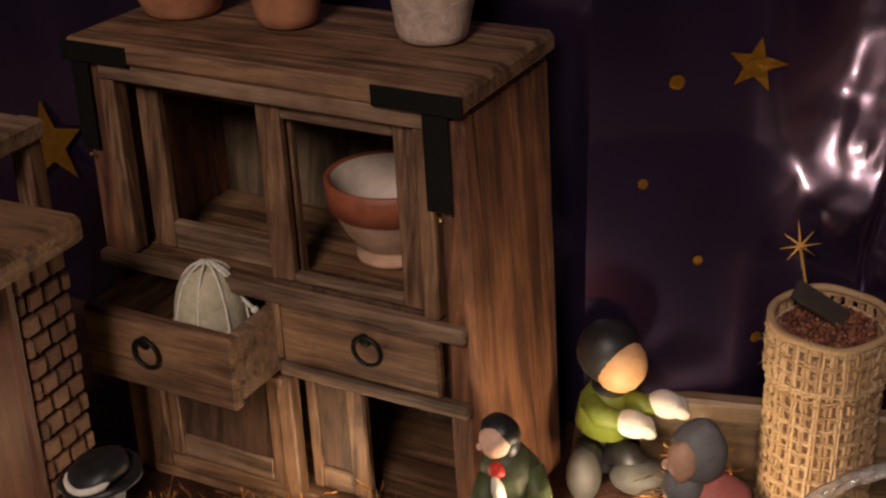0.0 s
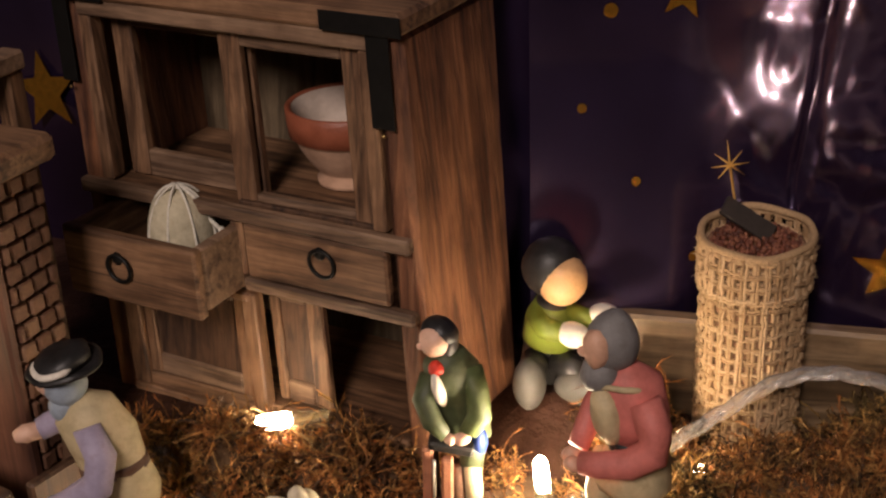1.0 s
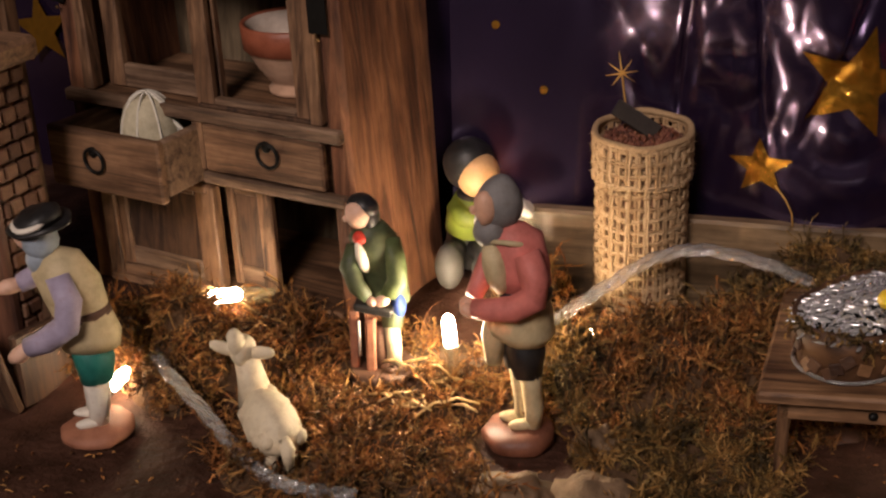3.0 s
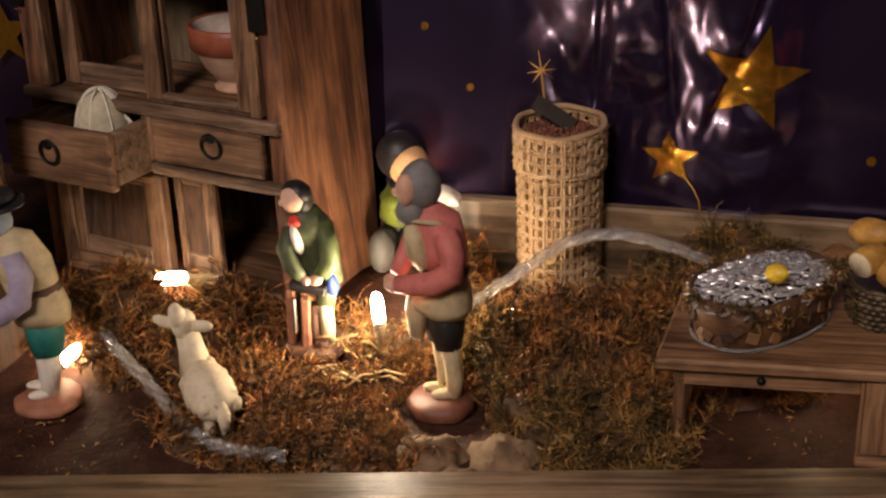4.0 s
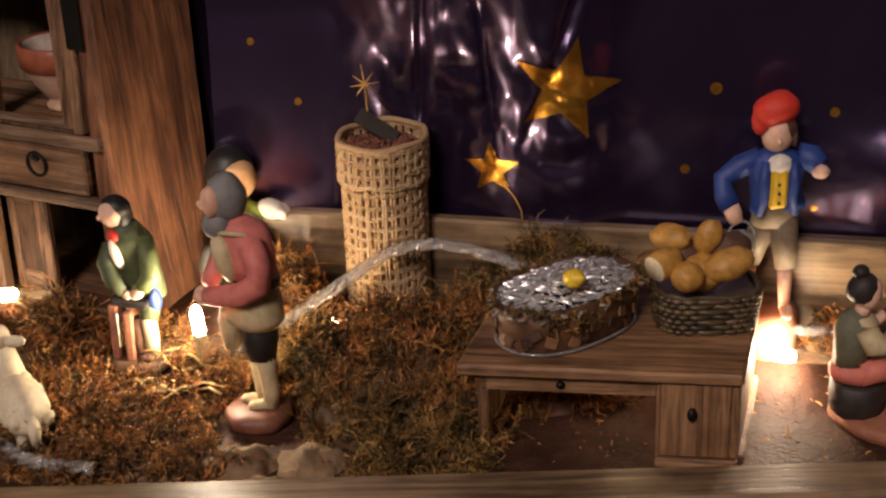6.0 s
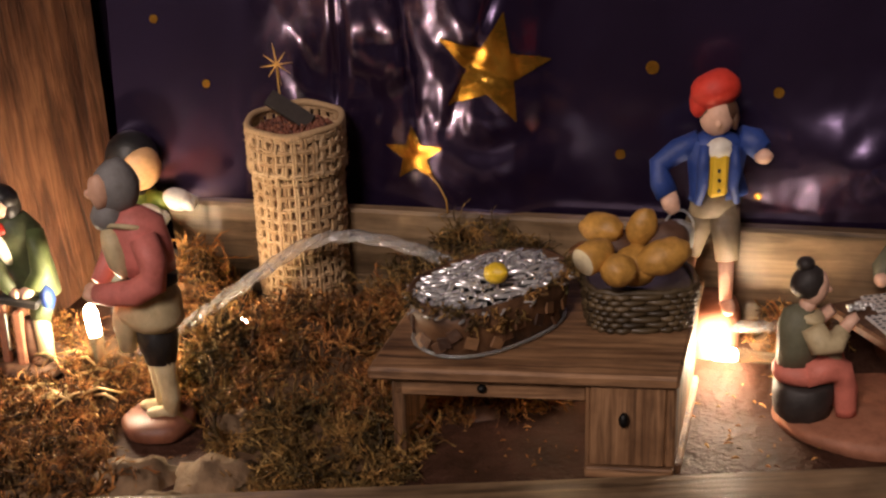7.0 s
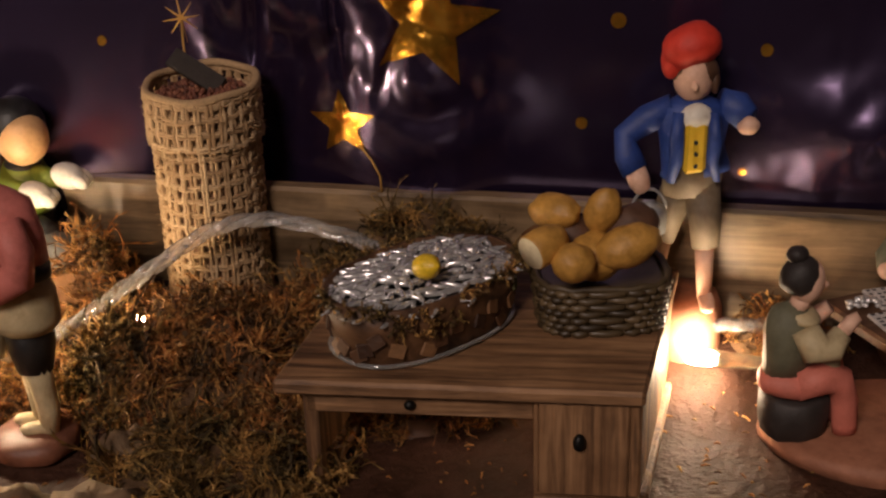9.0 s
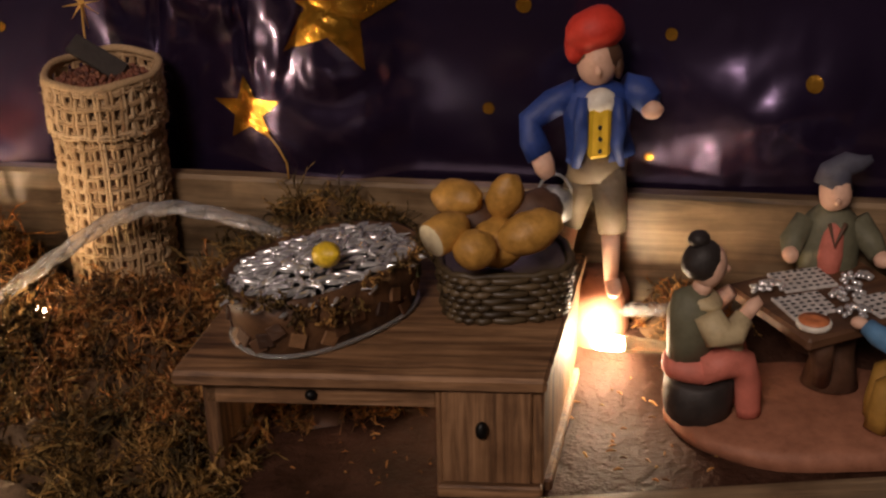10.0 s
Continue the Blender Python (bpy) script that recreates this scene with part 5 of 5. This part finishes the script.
    g.tube([(0.0005, 0.006, 0.0375), (0.0060, 0.006, 0.0330), (0.0110, 0.004, 0.0385)], [0.0034, 0.0034, 0.0020], 10, 1)
    g.tube([(-0.0005, 0, 0.0405), (0.0012, 0, 0.0455)], [0.0030, 0.0028], 10, 1)
    g.ell((0.0020, 0, 0.0495), (0.0052, 0.0052, 0.0062), (0, 10, 0), mi=1)
    g.ell((0.0074, 0, 0.0485), (0.0010, 0.0009, 0.0012), mi=1)
    g.ell((0.0000, 0, 0.0512), (0.0056, 0.0058, 0.0060), (0, 10, 0), mi=0)
    g.ell((-0.0014, 0.0002, 0.0578), (0.0030, 0.0030, 0.0027), mi=0)
    g.ell((0.0095, -0.001, 0.0225), (0.0044, 0.0046, 0.0026), (0, 10, 0), mi=3)
    solo("clay_figure", g, mats, pose(0.2195, 0.0035, 0.0060, 0, 0, 8) @ Matrix.Diagonal((1, 1, 0.95, 1)), "painted clay woman in salmon skirt seated on a keg", "figurine", "painted clay figures")
    # man in pointed cap
    mats = [SLATE, SKIN_PALE, OLIVE, SALMON, BROWN]
    g = G()
    g.tube([(0, 0, 0), (0, 0, 0.012), (0, 0, 0.024), (0, 0, 0.032), (0, 0, 0.0365)], [0.0090, 0.0088, 0.0094, 0.0080, 0.003], 18, 2, 0.75)
    g.ell((-0.0004, -0.0050, 0.0215), (0.0042, 0.0034, 0.0110), mi=3)
    g.tube([(-0.0022, -0.0078, 0.0330), (-0.0004, -0.0092, 0.0265), (0.0022, -0.0078, 0.0330)], 0.0007, 6, 4)
    g.tube([(-0.0075, 0, 0.0310), (-0.0115, -0.003, 0.0250), (-0.0125, -0.008, 0.0235)], [0.0040, 0.0040, 0.0030], 12, 2)
    g.ell((-0.0128, -0.0095, 0.0235), (0.0026, 0.0028, 0.0026), mi=1)
    g.tube([(0.0075, 0, 0.0310), (0.0120, -0.003, 0.0245), (0.0140, -0.007, 0.0220)], [0.0040, 0.0040, 0.0030], 12, 2)
    g.ell((0.0146, -0.0085, 0.0218), (0.0026, 0.0028, 0.0026), mi=1)
    g.ell((0, -0.0018, 0.0405), (0.0050, 0.0050, 0.0060), mi=1)
    g.ell((0.0002, -0.0070, 0.0398), (0.0010, 0.0010, 0.0014), mi=1)
    g.tube([(-0.0004, 0, 0.0425), (0.0000, 0.0002, 0.0462), (0.0030, 0.0004, 0.0488), (0.0072, 0.0004, 0.0492), (0.0102, 0.0004, 0.0505)], [0.0060, 0.0052, 0.0036, 0.0024, 0.0010], 14, 0)
    solo("clay_figure", g, mats, pose(0.2660, 0.0440, 0.0175, 0, 0, -4), "painted clay man in slate pointed cap behind the card table", "figurine", "painted clay figures")
    solo("clay_stool", G().lathe([(0.010, 0), (0.0112, 0.001), (0.0105, 0.010), (0.0085, 0.0110)], n=20, wob=0.06), BROWN, pose(0.2660, 0.0440, 0.0065), "lumpy brown clay stool behind the card table", "stool")
    # man at the near corner
    mats = [SKYBLUE, SKIN_PALE, MUSTARD, BLACK]
    g = G()
    g.lathe([(0.0075, 0), (0.0085, 0.001), (0.0088, 0.010), (0.0075, 0.0115)], n=20, mi=3, c=(0.006, 0, 0))
    for dy in (-0.004, 0.004):
        g.tube([(0.006, dy, 0.0150), (-0.0020, dy, 0.0160), (-0.0070, dy, 0.0140), (-0.0085, dy, 0.0060), (-0.009, dy, 0.0012)], [0.0050, 0.0048, 0.0044, 0.0038, 0.0034], 12, 2)
    g.tube([(0.006, 0, 0.016), (0.006, 0, 0.028), (0.004, 0, 0.038), (0.003, 0, 0.042)], [0.0076, 0.0078, 0.0070, 0.003], 16, 0, 0.85)
    g.tube([(0.001, -0.005, 0.0360), (-0.0055, -0.0055, 0.0270), (-0.0115, -0.001, 0.0290), (-0.0145, 0.002, 0.0305)], [0.0034, 0.0036, 0.0030, 0.0024], 12, 0)
    g.ell((-0.0162, 0.003, 0.0310), (0.0024, 0.0022, 0.0018), mi=1)
    g.ell((0.002, 0, 0.0480), (0.0052, 0.0052, 0.0062), mi=1)
    g.ell((0.0035, 0, 0.0505), (0.0056, 0.0056, 0.0056), mi=3)
    solo("clay_figure", g, mats, pose(0.2785, -0.0060, 0.0062, 0, 0, -8), "painted clay man in blue shirt and mustard trousers", "figurine", "painted clay figures")


def make_lamb():
    g = G()
    g.tube([(-0.0045, 0.006, 0.016), (0.000, 0.002, 0.0155), (0.006, -0.004, 0.0145), (0.0105, -0.0085, 0.0125), (0.0125, -0.0105, 0.011)], [0.0045, 0.0078, 0.0086, 0.0072, 0.0030], 18, 0, 0.95)
    g.tube([(-0.0035, 0.005, 0.0165), (-0.0055, 0.006, 0.024), (-0.0065, 0.006, 0.031)], [0.0062, 0.0046, 0.0040], 14, 0)
    g.ell((-0.0070, 0.0055, 0.0335), (0.0044, 0.0048, 0.0050), (-20, 0, 0), mi=0)
    g.ell((-0.0074, 0.0030, 0.0370), (0.0027, 0.0030, 0.0050), (10, -4, 0), mi=0)
    g.ell((-0.0135, 0.0055, 0.0335), (0.0046, 0.0014, 0.0021), (0, 12, 0), mi=0)
    g.ell((-0.0008, 0.0050, 0.0335), (0.0046, 0.0014, 0.0021), (0, -12, 0), mi=0)
    for x, y in ((-0.0065, 0.0035), (-0.0020, 0.0075), (0.0060, -0.0085), (0.0105, -0.0040)):
        g.tube([(x, y, 0.013), (x + 0.0004, y, 0.006), (x - 0.0002, y - 0.0006, 0.0)], [0.0034, 0.0022, 0.0024], 10, 0)
    g.tube([(0.0118, -0.0100, 0.0150), (0.0140, -0.0120, 0.0120), (0.0145, -0.0125, 0.0070)], [0.0022, 0.0024, 0.0014], 10, 0)
    for i in range(22):
        a = random.uniform(0, 6.28)
        u = random.random()
        c = Vector((-0.003, 0.005, 0.016)).lerp(Vector((0.011, -0.009, 0.0125)), u)
        g.ell(c + Vector((0.0040 * math.cos(a), 0.0036 * math.cos(a), 0.0044 * abs(math.sin(a)))), random.uniform(0.0022, 0.0030), n=8, k=6, mi=0)
    solo("lamb_figure", g, LAMB, pose(-0.0870, -0.0115, 0.0002, 0, 0, -12) @ Matrix.Scale(1.13, 4), "ivory painted clay lamb standing by the clear cable", "figurine", "painted clay figures")


def make_toy():
    """A plain round-headed toy figure, sitting."""
    mats = [BLACK, paint("toy_tan", (0.72, 0.42, 0.19), 0.35, 0.08), LIME, WHITE, paint("toy_grey", (0.075, 0.07, 0.06), 0.5, 0.2)]
    g = G()
    g.tube([(0.000, 0.004, 0.004), (0.001, 0.003, 0.016), (0.002, 0.001, 0.027), (0.003, 0.000, 0.034)], [0.0095, 0.0090, 0.0086, 0.006], 18, 0)
    g.tube([(0.0015, 0.002, 0.018), (0.0025, 0.001, 0.027), (0.003, 0.000, 0.0335)], [0.0100, 0.0096, 0.0066], 18, 2)
    g.ell((0.0020, 0.0005, 0.0460), (0.0104, 0.0100, 0.0106), mi=0)
    g.ell((0.0056, -0.0034, 0.0432), (0.0086, 0.0082, 0.0092), (0, 10, 10), mi=1)
    g.tube([(-0.0035, -0.003, 0.030), (0.000, -0.008, 0.027), (0.0060, -0.010, 0.0262)], [0.0040, 0.0040, 0.0036], 12, 2)
    g.tube([(0.0080, -0.002, 0.030), (0.0130, -0.006, 0.0300), (0.0170, -0.007, 0.0302)], [0.0036, 0.0036, 0.0032], 12, 2)
    for c in ((0.0095, -0.0110, 0.0262), (0.0200, -0.0070, 0.0312)):
        g.ell(c, (0.0060, 0.0048, 0.0044), (0, 14, -10), mi=3)
        for k in range(3):
            g.ell((c[0] + 0.0042, c[1] - 0.003 + 0.003 * k, c[2] - 0.0010), (0.0036, 0.0017, 0.0022), (0, 35, 0), mi=3)
    g.tube([(-0.004, -0.004, 0.012), (-0.004, -0.009, 0.013), (-0.005, -0.012, 0.006)], [0.0050, 0.0050, 0.0044], 12, 0)
    g.tube([(0.004, -0.004, 0.012), (0.009, -0.009, 0.012), (0.013, -0.011, 0.010)], [0.0050, 0.0050, 0.0044], 12, 0)
    g.ell((-0.0055, -0.0135, 0.0085), (0.0058, 0.0062, 0.0092), (-14, 0, 0), mi=4)
    g.ell((0.0130, -0.0125, 0.0070), (0.0105, 0.0058, 0.0064), (0, 0, -8), mi=4)
    solo("toy_figure", g, mats, pose(-0.0255, 0.0875, ground_z(-0.025, 0.084) - 0.001), "plain sitting toy figure in green shirt with white mittens", "toy")


# ---- string lights and cables ----
def bulb(m, L=0.013, r=0.0026, glow=None):
    t = thing("fairy_light", m, "small warm fairy light bulb in a clear holder, lit", "fairy light", "fairy lights of the chain")
    part("bulb", G().lathe([(r * 0.75, 0.0), (r, 0.001), (r, L * 0.7), (r * 0.75, L * 0.9), (r * 0.2, L)], n=16), glow or GLOW, t, "glowing bulb")
    part("holder", G().lathe([(0.0012, -0.014), (0.0021, -0.0135), (0.0024, -0.004), (0.0028, -0.0036), (0.0028, -0.0004)], n=14), SOCKET, t, "clear plastic holder")
    return t


def make_lights():
    bulb(pose(-0.0252, 0.0237, 0.0275, 0, -4, 0), 0.0115, 0.0023, GLOW_BRIGHT)
    bulb(pose(0.2025, 0.0290, 0.0150, 0, -86, -4), 0.0095, 0.0024, GLOW_STRONG)
    bulb(pose(-0.1120, 0.0600, 0.0270, 0, -80, 30), 0.0125, 0.0028, GLOW)
    bulb(pose(0.0225, 0.0430, 0.0185, 20, 20, 0), 0.0070, 0.0021, GLOW_MID)
    bulb(pose(-0.1520, 0.0165, 0.0090, 0, 70, 60), 0.0110, 0.0024, GLOW_MID)
    bulb(pose(0.1430, 0.0260, 0.0245, 0, -80, 30), 0.0090, 0.0022, GLOW_SOFT)
    bulb(pose(-0.2350, 0.0220, 0.0450, 0, -30, 0), 0.0110, 0.0024, GLOW_SOFT)


def rope(name, pts, r, turns, label, strands=3):
    """A clear cable of twisted strands through the given places."""
    pts = [Vector(p) for p in pts]
    fine = []
    n = len(pts)
    for i in range(n - 1):
        p0, p1, p2, p3 = pts[max(i - 1, 0)], pts[i], pts[i + 1], pts[min(i + 2, n - 1)]
        for s in range(14):
            u = s / 14
            fine.append(0.5 * ((2 * p1) + (-p0 + p2) * u + (2 * p0 - 5 * p1 + 4 * p2 - p3) * u * u + (-p0 + 3 * p1 - 3 * p2 + p3) * u ** 3))
    fine.append(pts[-1])
    t = thing(name, Matrix.Identity(4), label, "cable")
    for k in range(strands):
        ps = []
        for i, p in enumerate(fine):
            d = (fine[min(i + 1, len(fine) - 1)] - fine[max(i - 1, 0)]).normalized()
            s = d.cross(Vector((0, 0, 1))).normalized()
            u = s.cross(d)
            a = 2 * math.pi * (turns * i / len(fine) + k / strands)
            ps.append(p + (s * math.cos(a) + u * math.sin(a)) * r * 0.62)
        part("strand", G().tube(ps, r * 0.56, 8), CLEAR, t)
    return t


def make_cables():
    rope("clear_cable", [(-0.016, 0.040, 0.010), (0.004, 0.045, 0.0215), (0.019, 0.0475, 0.0315), (0.0322, 0.050, 0.0400), (0.046, 0.053, 0.0480), (0.0612, 0.055, 0.0513), (0.078, 0.055, 0.0490), (0.096, 0.055, 0.0425), (0.112, 0.054, 0.034)],
         0.0022, 4, "twisted clear plastic cable arching over the moss")
    rope("clear_cable", [(-0.160, 0.058, 0.012), (-0.152, 0.047, 0.020), (-0.128, 0.014, 0.0185), (-0.1085, -0.006, 0.0135), (-0.0962, -0.0185, 0.0090), (-0.0850, -0.0290, 0.0065), (-0.0746, -0.0360, 0.0060), (-0.062, -0.040, 0.0065), (-0.050, -0.040, 0.0055)],
         0.0023, 5, "twisted clear plastic cable lying round the lamb")
    rope("clear_cable", [(0.165, 0.047, 0.014), (0.185, 0.046, 0.0185), (0.205, 0.043, 0.0195), (0.225, 0.043, 0.0190), (0.245, 0.048, 0.017)], 0.0021, 5, "twisted clear plastic cable behind the desk")
    rope("bulb_wire", [(0.2195, 0.0275, 0.0165), (0.224, 0.030, 0.0175), (0.234, 0.034, 0.016)], 0.0011, 3, "thin clear twisted wire of a fairy light", 2)


# ---- stones, leaves and moss ----
def make_stones():
    for x, y, a, b, h, rz in ((-0.002, -0.030, 0.0155, 0.0120, 0.0105, 10), (0.0270, -0.0305, 0.0150, 0.0120, 0.0105, -15), (0.027, 0.000, 0.0100, 0.0085, 0.0110, 30), (0.010, -0.043, 0.010, 0.006, 0.006, 0),
                              (0.047, -0.043, 0.012, 0.007, 0.005, 12), (-0.030, -0.040, 0.012, 0.007, 0.004, -8)):
        g = G().ell((0, 0, 0), (a, b, h), n=24, k=12, lump=0.35)
        solo("stone", g, STONE, pose(x, y, ground_z(x, y) - h * 0.25, 0, 0, rz), "flat rounded tan stone half sunk in the ground", "stone", "stones in the foreground")


MOUNDS = [(-0.040, 0.018, 0.040, 0.024, 0.010, 0), (-0.130, 0.036, 0.014, 0.016, 0.036, 0), (-0.098, 0.048, 0.036, 0.016, 0.011, 0), (0.048, 0.034, 0.030, 0.020, 0.025, 0),
          (0.056, -0.014, 0.024, 0.020, 0.015, 1), (0.112, 0.064, 0.034, 0.010, 0.040, 1), (-0.066, -0.008, 0.028, 0.024, 0.012, 0), (0.006, 0.066, 0.011, 0.008, 0.022, 0),
          (0.128, 0.044, 0.024, 0.012, 0.010, 0), (-0.040, -0.030, 0.024, 0.012, 0.006, 0), (0.019, 0.030, 0.011, 0.011, 0.021, 1), (0.120, 0.022, 0.018, 0.010, 0.005, 0),
          (0.082, 0.042, 0.018, 0.016, 0.024, 0), (0.224, 0.046, 0.010, 0.006, 0.010, 0), (-0.160, 0.050, 0.022, 0.014, 0.010, 0), (0.066, 0.010, 0.016, 0.016, 0.012, 0)]


CLEARINGS = [(-0.053, 0.034, 0.0165), (0.0005, 0.000, 0.0165), (-0.026, 0.026, 0.005), (-0.151, -0.003, 0.013), (-0.078, -0.021, 0.006), (-0.118, 0.058, 0.007), (0.0225, 0.0400, 0.006)]


def hill(x, y, mound):
    cx, cy, rx, ry, h, _ = mound
    d = ((x - cx) / rx) ** 2 + ((y - cy) / ry) ** 2
    lump = 0.0085 * max(-0.25, noise.noise(Vector((x * 62, y * 62, 4.0)))) + 0.0020 * noise.noise(Vector((x * 190, y * 190, 1.0)))
    z = (h * 0.9 * math.exp(-d * 1.1) if d < 5 else 0.0) + lump * smooth01((2.2 - d) / 1.5)
    for bx, by, br in CLEARINGS:
        z *= smooth01((math.hypot(x - bx, y - by) - br * 0.75) / (br * 0.5))
    return z


def make_moss():
    random.seed(7)
    for mo in MOUNDS:
        cx, cy, rx, ry, h, tint = mo
        g = G()
        n, k = 40, 14
        vs, fs = [(cx, cy, ground_z(cx, cy) + hill(cx, cy, mo))], []
        for q in range(1, k + 1):
            for j in range(n):
                a = 2 * math.pi * j / n
                x, y = cx + rx * 1.5 * q / k * math.cos(a), cy + ry * 1.5 * q / k * math.sin(a)
                vs.append((x, y, ground_z(x, y) + hill(x, y, mo) - 0.0012 - (0.004 if q == k else 0)))
        fs = [(0, 1 + j, 1 + (j + 1) % n) for j in range(n)]
        for q in range(k - 1):
            b = 1 + q * n
            fs += [(b + j, b + n + j, b + n + (j + 1) % n, b + (j + 1) % n) for j in range(n)]
        g.add(vs, fs, 1)
        tufts = int(0.15 * rx * ry * 1e6 + 2.4 * h * 1000) + 8
        for i in range(tufts):
            a, r = random.uniform(0, 6.2832), 1.45 * random.random() ** 0.55
            x, y = cx + rx * r * math.cos(a), cy + ry * r * math.sin(a)
            if any((x - bx) ** 2 + (y - by) ** 2 < br * br for bx, by, br in CLEARINGS):
                continue
            top = Vector((x, y, ground_z(x, y) + hill(x, y, mo) - 0.0010))
            axis = Vector((random.gauss(0, 0.35) + 0.4 * math.cos(a), random.gauss(0, 0.35) + 0.4 * math.sin(a) - 0.15, 0.9)).normalized()
            size = random.uniform(0.7, 1.45)
            loose = 0.0 if random.random() < 0.85 else 0.8
            for q in range(random.randint(18, 27)):
                d = (axis + Vector((random.gauss(0, 0.8), random.gauss(0, 0.8), random.gauss(0, 0.45)))).normalized()
                p = top + Vector((random.gauss(0, 0.0014), random.gauss(0, 0.0014), 0)) * size
                moss_frond(g, p, d, random.uniform(0.0042, 0.0100) * size * (1 + loose), random.uniform(0.00014, 0.00027) * size, 6)
        solo("moss_clump", g, [MOSS_OLIVE if tint else MOSS, EARTH], Matrix.Identity(4), "dry olive-brown moss clump" if tint else "dry rust-brown curly moss clump", "moss", kind="stuff", fix=False)


def make_litter():
    # dry straws beside the bulb
    random.seed(11)
    for i in range(16):
        x, y = -0.026 + random.uniform(-0.022, 0.022), 0.018 + random.uniform(-0.012, 0.012)
        a, L = random.uniform(0, 6.28), random.uniform(0.005, 0.010)
        z = ground_z(x, y) + 0.010
        d = Vector((math.cos(a), math.sin(a), 0))
        g = G().tube([Vector((x, y, z)) - d * L, Vector((x, y, z + random.uniform(0.0005, 0.003))), Vector((x, y, z - 0.001)) + d * L], [0.0004, 0.0006, 0.0003], 5)
        solo("straw", g, STRAW_PALE, Matrix.Identity(4), "thin pale dry straw lying on the moss", "straw", "straws on the moss")
    for i in range(14):
        x, y = -0.124 + random.uniform(-0.014, 0.016), 0.064 + random.uniform(-0.008, 0.006)
        a, L = random.uniform(-0.6, 0.6), random.uniform(0.005, 0.010)
        z = ground_z(x, y) + 0.010
        d = Vector((math.cos(a), math.sin(a), 0))
        g = G().tube([Vector((x, y, z)) - d * L, Vector((x, y, z + random.uniform(0.0005, 0.003))), Vector((x, y, z - 0.001)) + d * L], [0.0004, 0.0006, 0.0003], 5)
        solo("straw", g, STRAW_PALE, Matrix.Identity(4), "thin pale dry straw lying on the moss", "straw", "straws on the moss")
    for x, y, a, b, h, rz in ((0.1120, 0.0150, 0.0080, 0.0060, 0.0040, 0), (0.2300, 0.0420, 0.0060, 0.0050, 0.0060, 0)):
        solo("clay_lump", G().ell((0, 0, 0), (a, b, h), n=20, k=10, lump=0.2), BROWN, pose(x, y, ground_z(x, y) - h * 0.5, 0, 0, rz), "flat reddish clay lump on the paper ground", "clay lump", "clay lumps")
    g = G()
    for i in range(240):
        x, y = random.choice(((random.uniform(0.09, 0.145), random.uniform(-0.04, 0.03)), (random.uniform(0.185, 0.225), random.uniform(-0.04, 0.03)), (random.uniform(-0.19, -0.1), random.uniform(-0.05, -0.01)), (random.uniform(-0.03, 0.06), random.uniform(-0.05, -0.01))))
        a, L = random.uniform(0, 6.28), random.uniform(0.0006, 0.0030)
        z = ground_z(x, y) + 0.0006
        d = Vector((math.cos(a), math.sin(a), random.uniform(-0.1, 0.3)))
        g.tube([Vector((x, y, z)) - d * L * 0.5, Vector((x, y, z + 0.0004)), Vector((x, y, z)) + d * L * 0.5], [0.0002, 0.0004, 0.0002], 4)
    solo("moss_crumbs", g, MOSS, Matrix.Identity(4), "loose moss crumbs scattered on the paper ground", "moss crumbs", kind="stuff", fix=False)
    leaf = paint("dry_leaf", (0.22, 0.10, 0.035), 0.6, 0.3)
    for x, y, z, s, rx, ry, rz in ((-0.002, 0.058, 0.026, 0.009, 60, 10, 20), (0.222, 0.040, 0.022, 0.006, 40, 20, 50), (0.150, 0.055, 0.045, 0.006, 60, 0, 10)):
        g = G()
        vs, fs = [], []
        for i in range(7):
            u = i / 6
            w = 0.55 * math.sin(math.pi * (0.06 + 0.88 * u)) * s
            for j in range(5):
                q = j / 2 - 1
                vs.append((s * (2 * u - 1), w * q, 0.25 * s * abs(q) ** 1.5 + 0.12 * s * math.sin(5 * u + q)))
        for i in range(6):
            for j in range(4):
                fs.append((i * 5 + j, i * 5 + j + 1, i * 5 + j + 6, i * 5 + j + 5))
        n0 = len(vs)
        vs += [(a, b, c - 0.0003) for a, b, c in vs]
        fs += [tuple(n0 + q for q in reversed(f)) for f in fs]
        g.add(vs, fs)
        solo("dry_leaf", g, leaf, pose(x, y, z, rx, ry, rz), "curled brown dry leaf caught in the moss", "leaf", "dry leaves")


STRAW_PALE = plain("pale_straw", (0.5, 0.33, 0.14), 0.6)

make_room()
make_tray()
make_backdrop()
make_cabinet()
make_cabinet_things()
make_hearth()
make_desk()
make_fish_basket()
make_potato_basket()
make_burlap_pot()
make_bread_man()
make_shepherd()
make_knife_grinder()
make_fisher_boy()
make_card_players()
make_lamb()
make_toy()
make_lights()
make_cables()
make_stones()
make_moss()
make_litter()
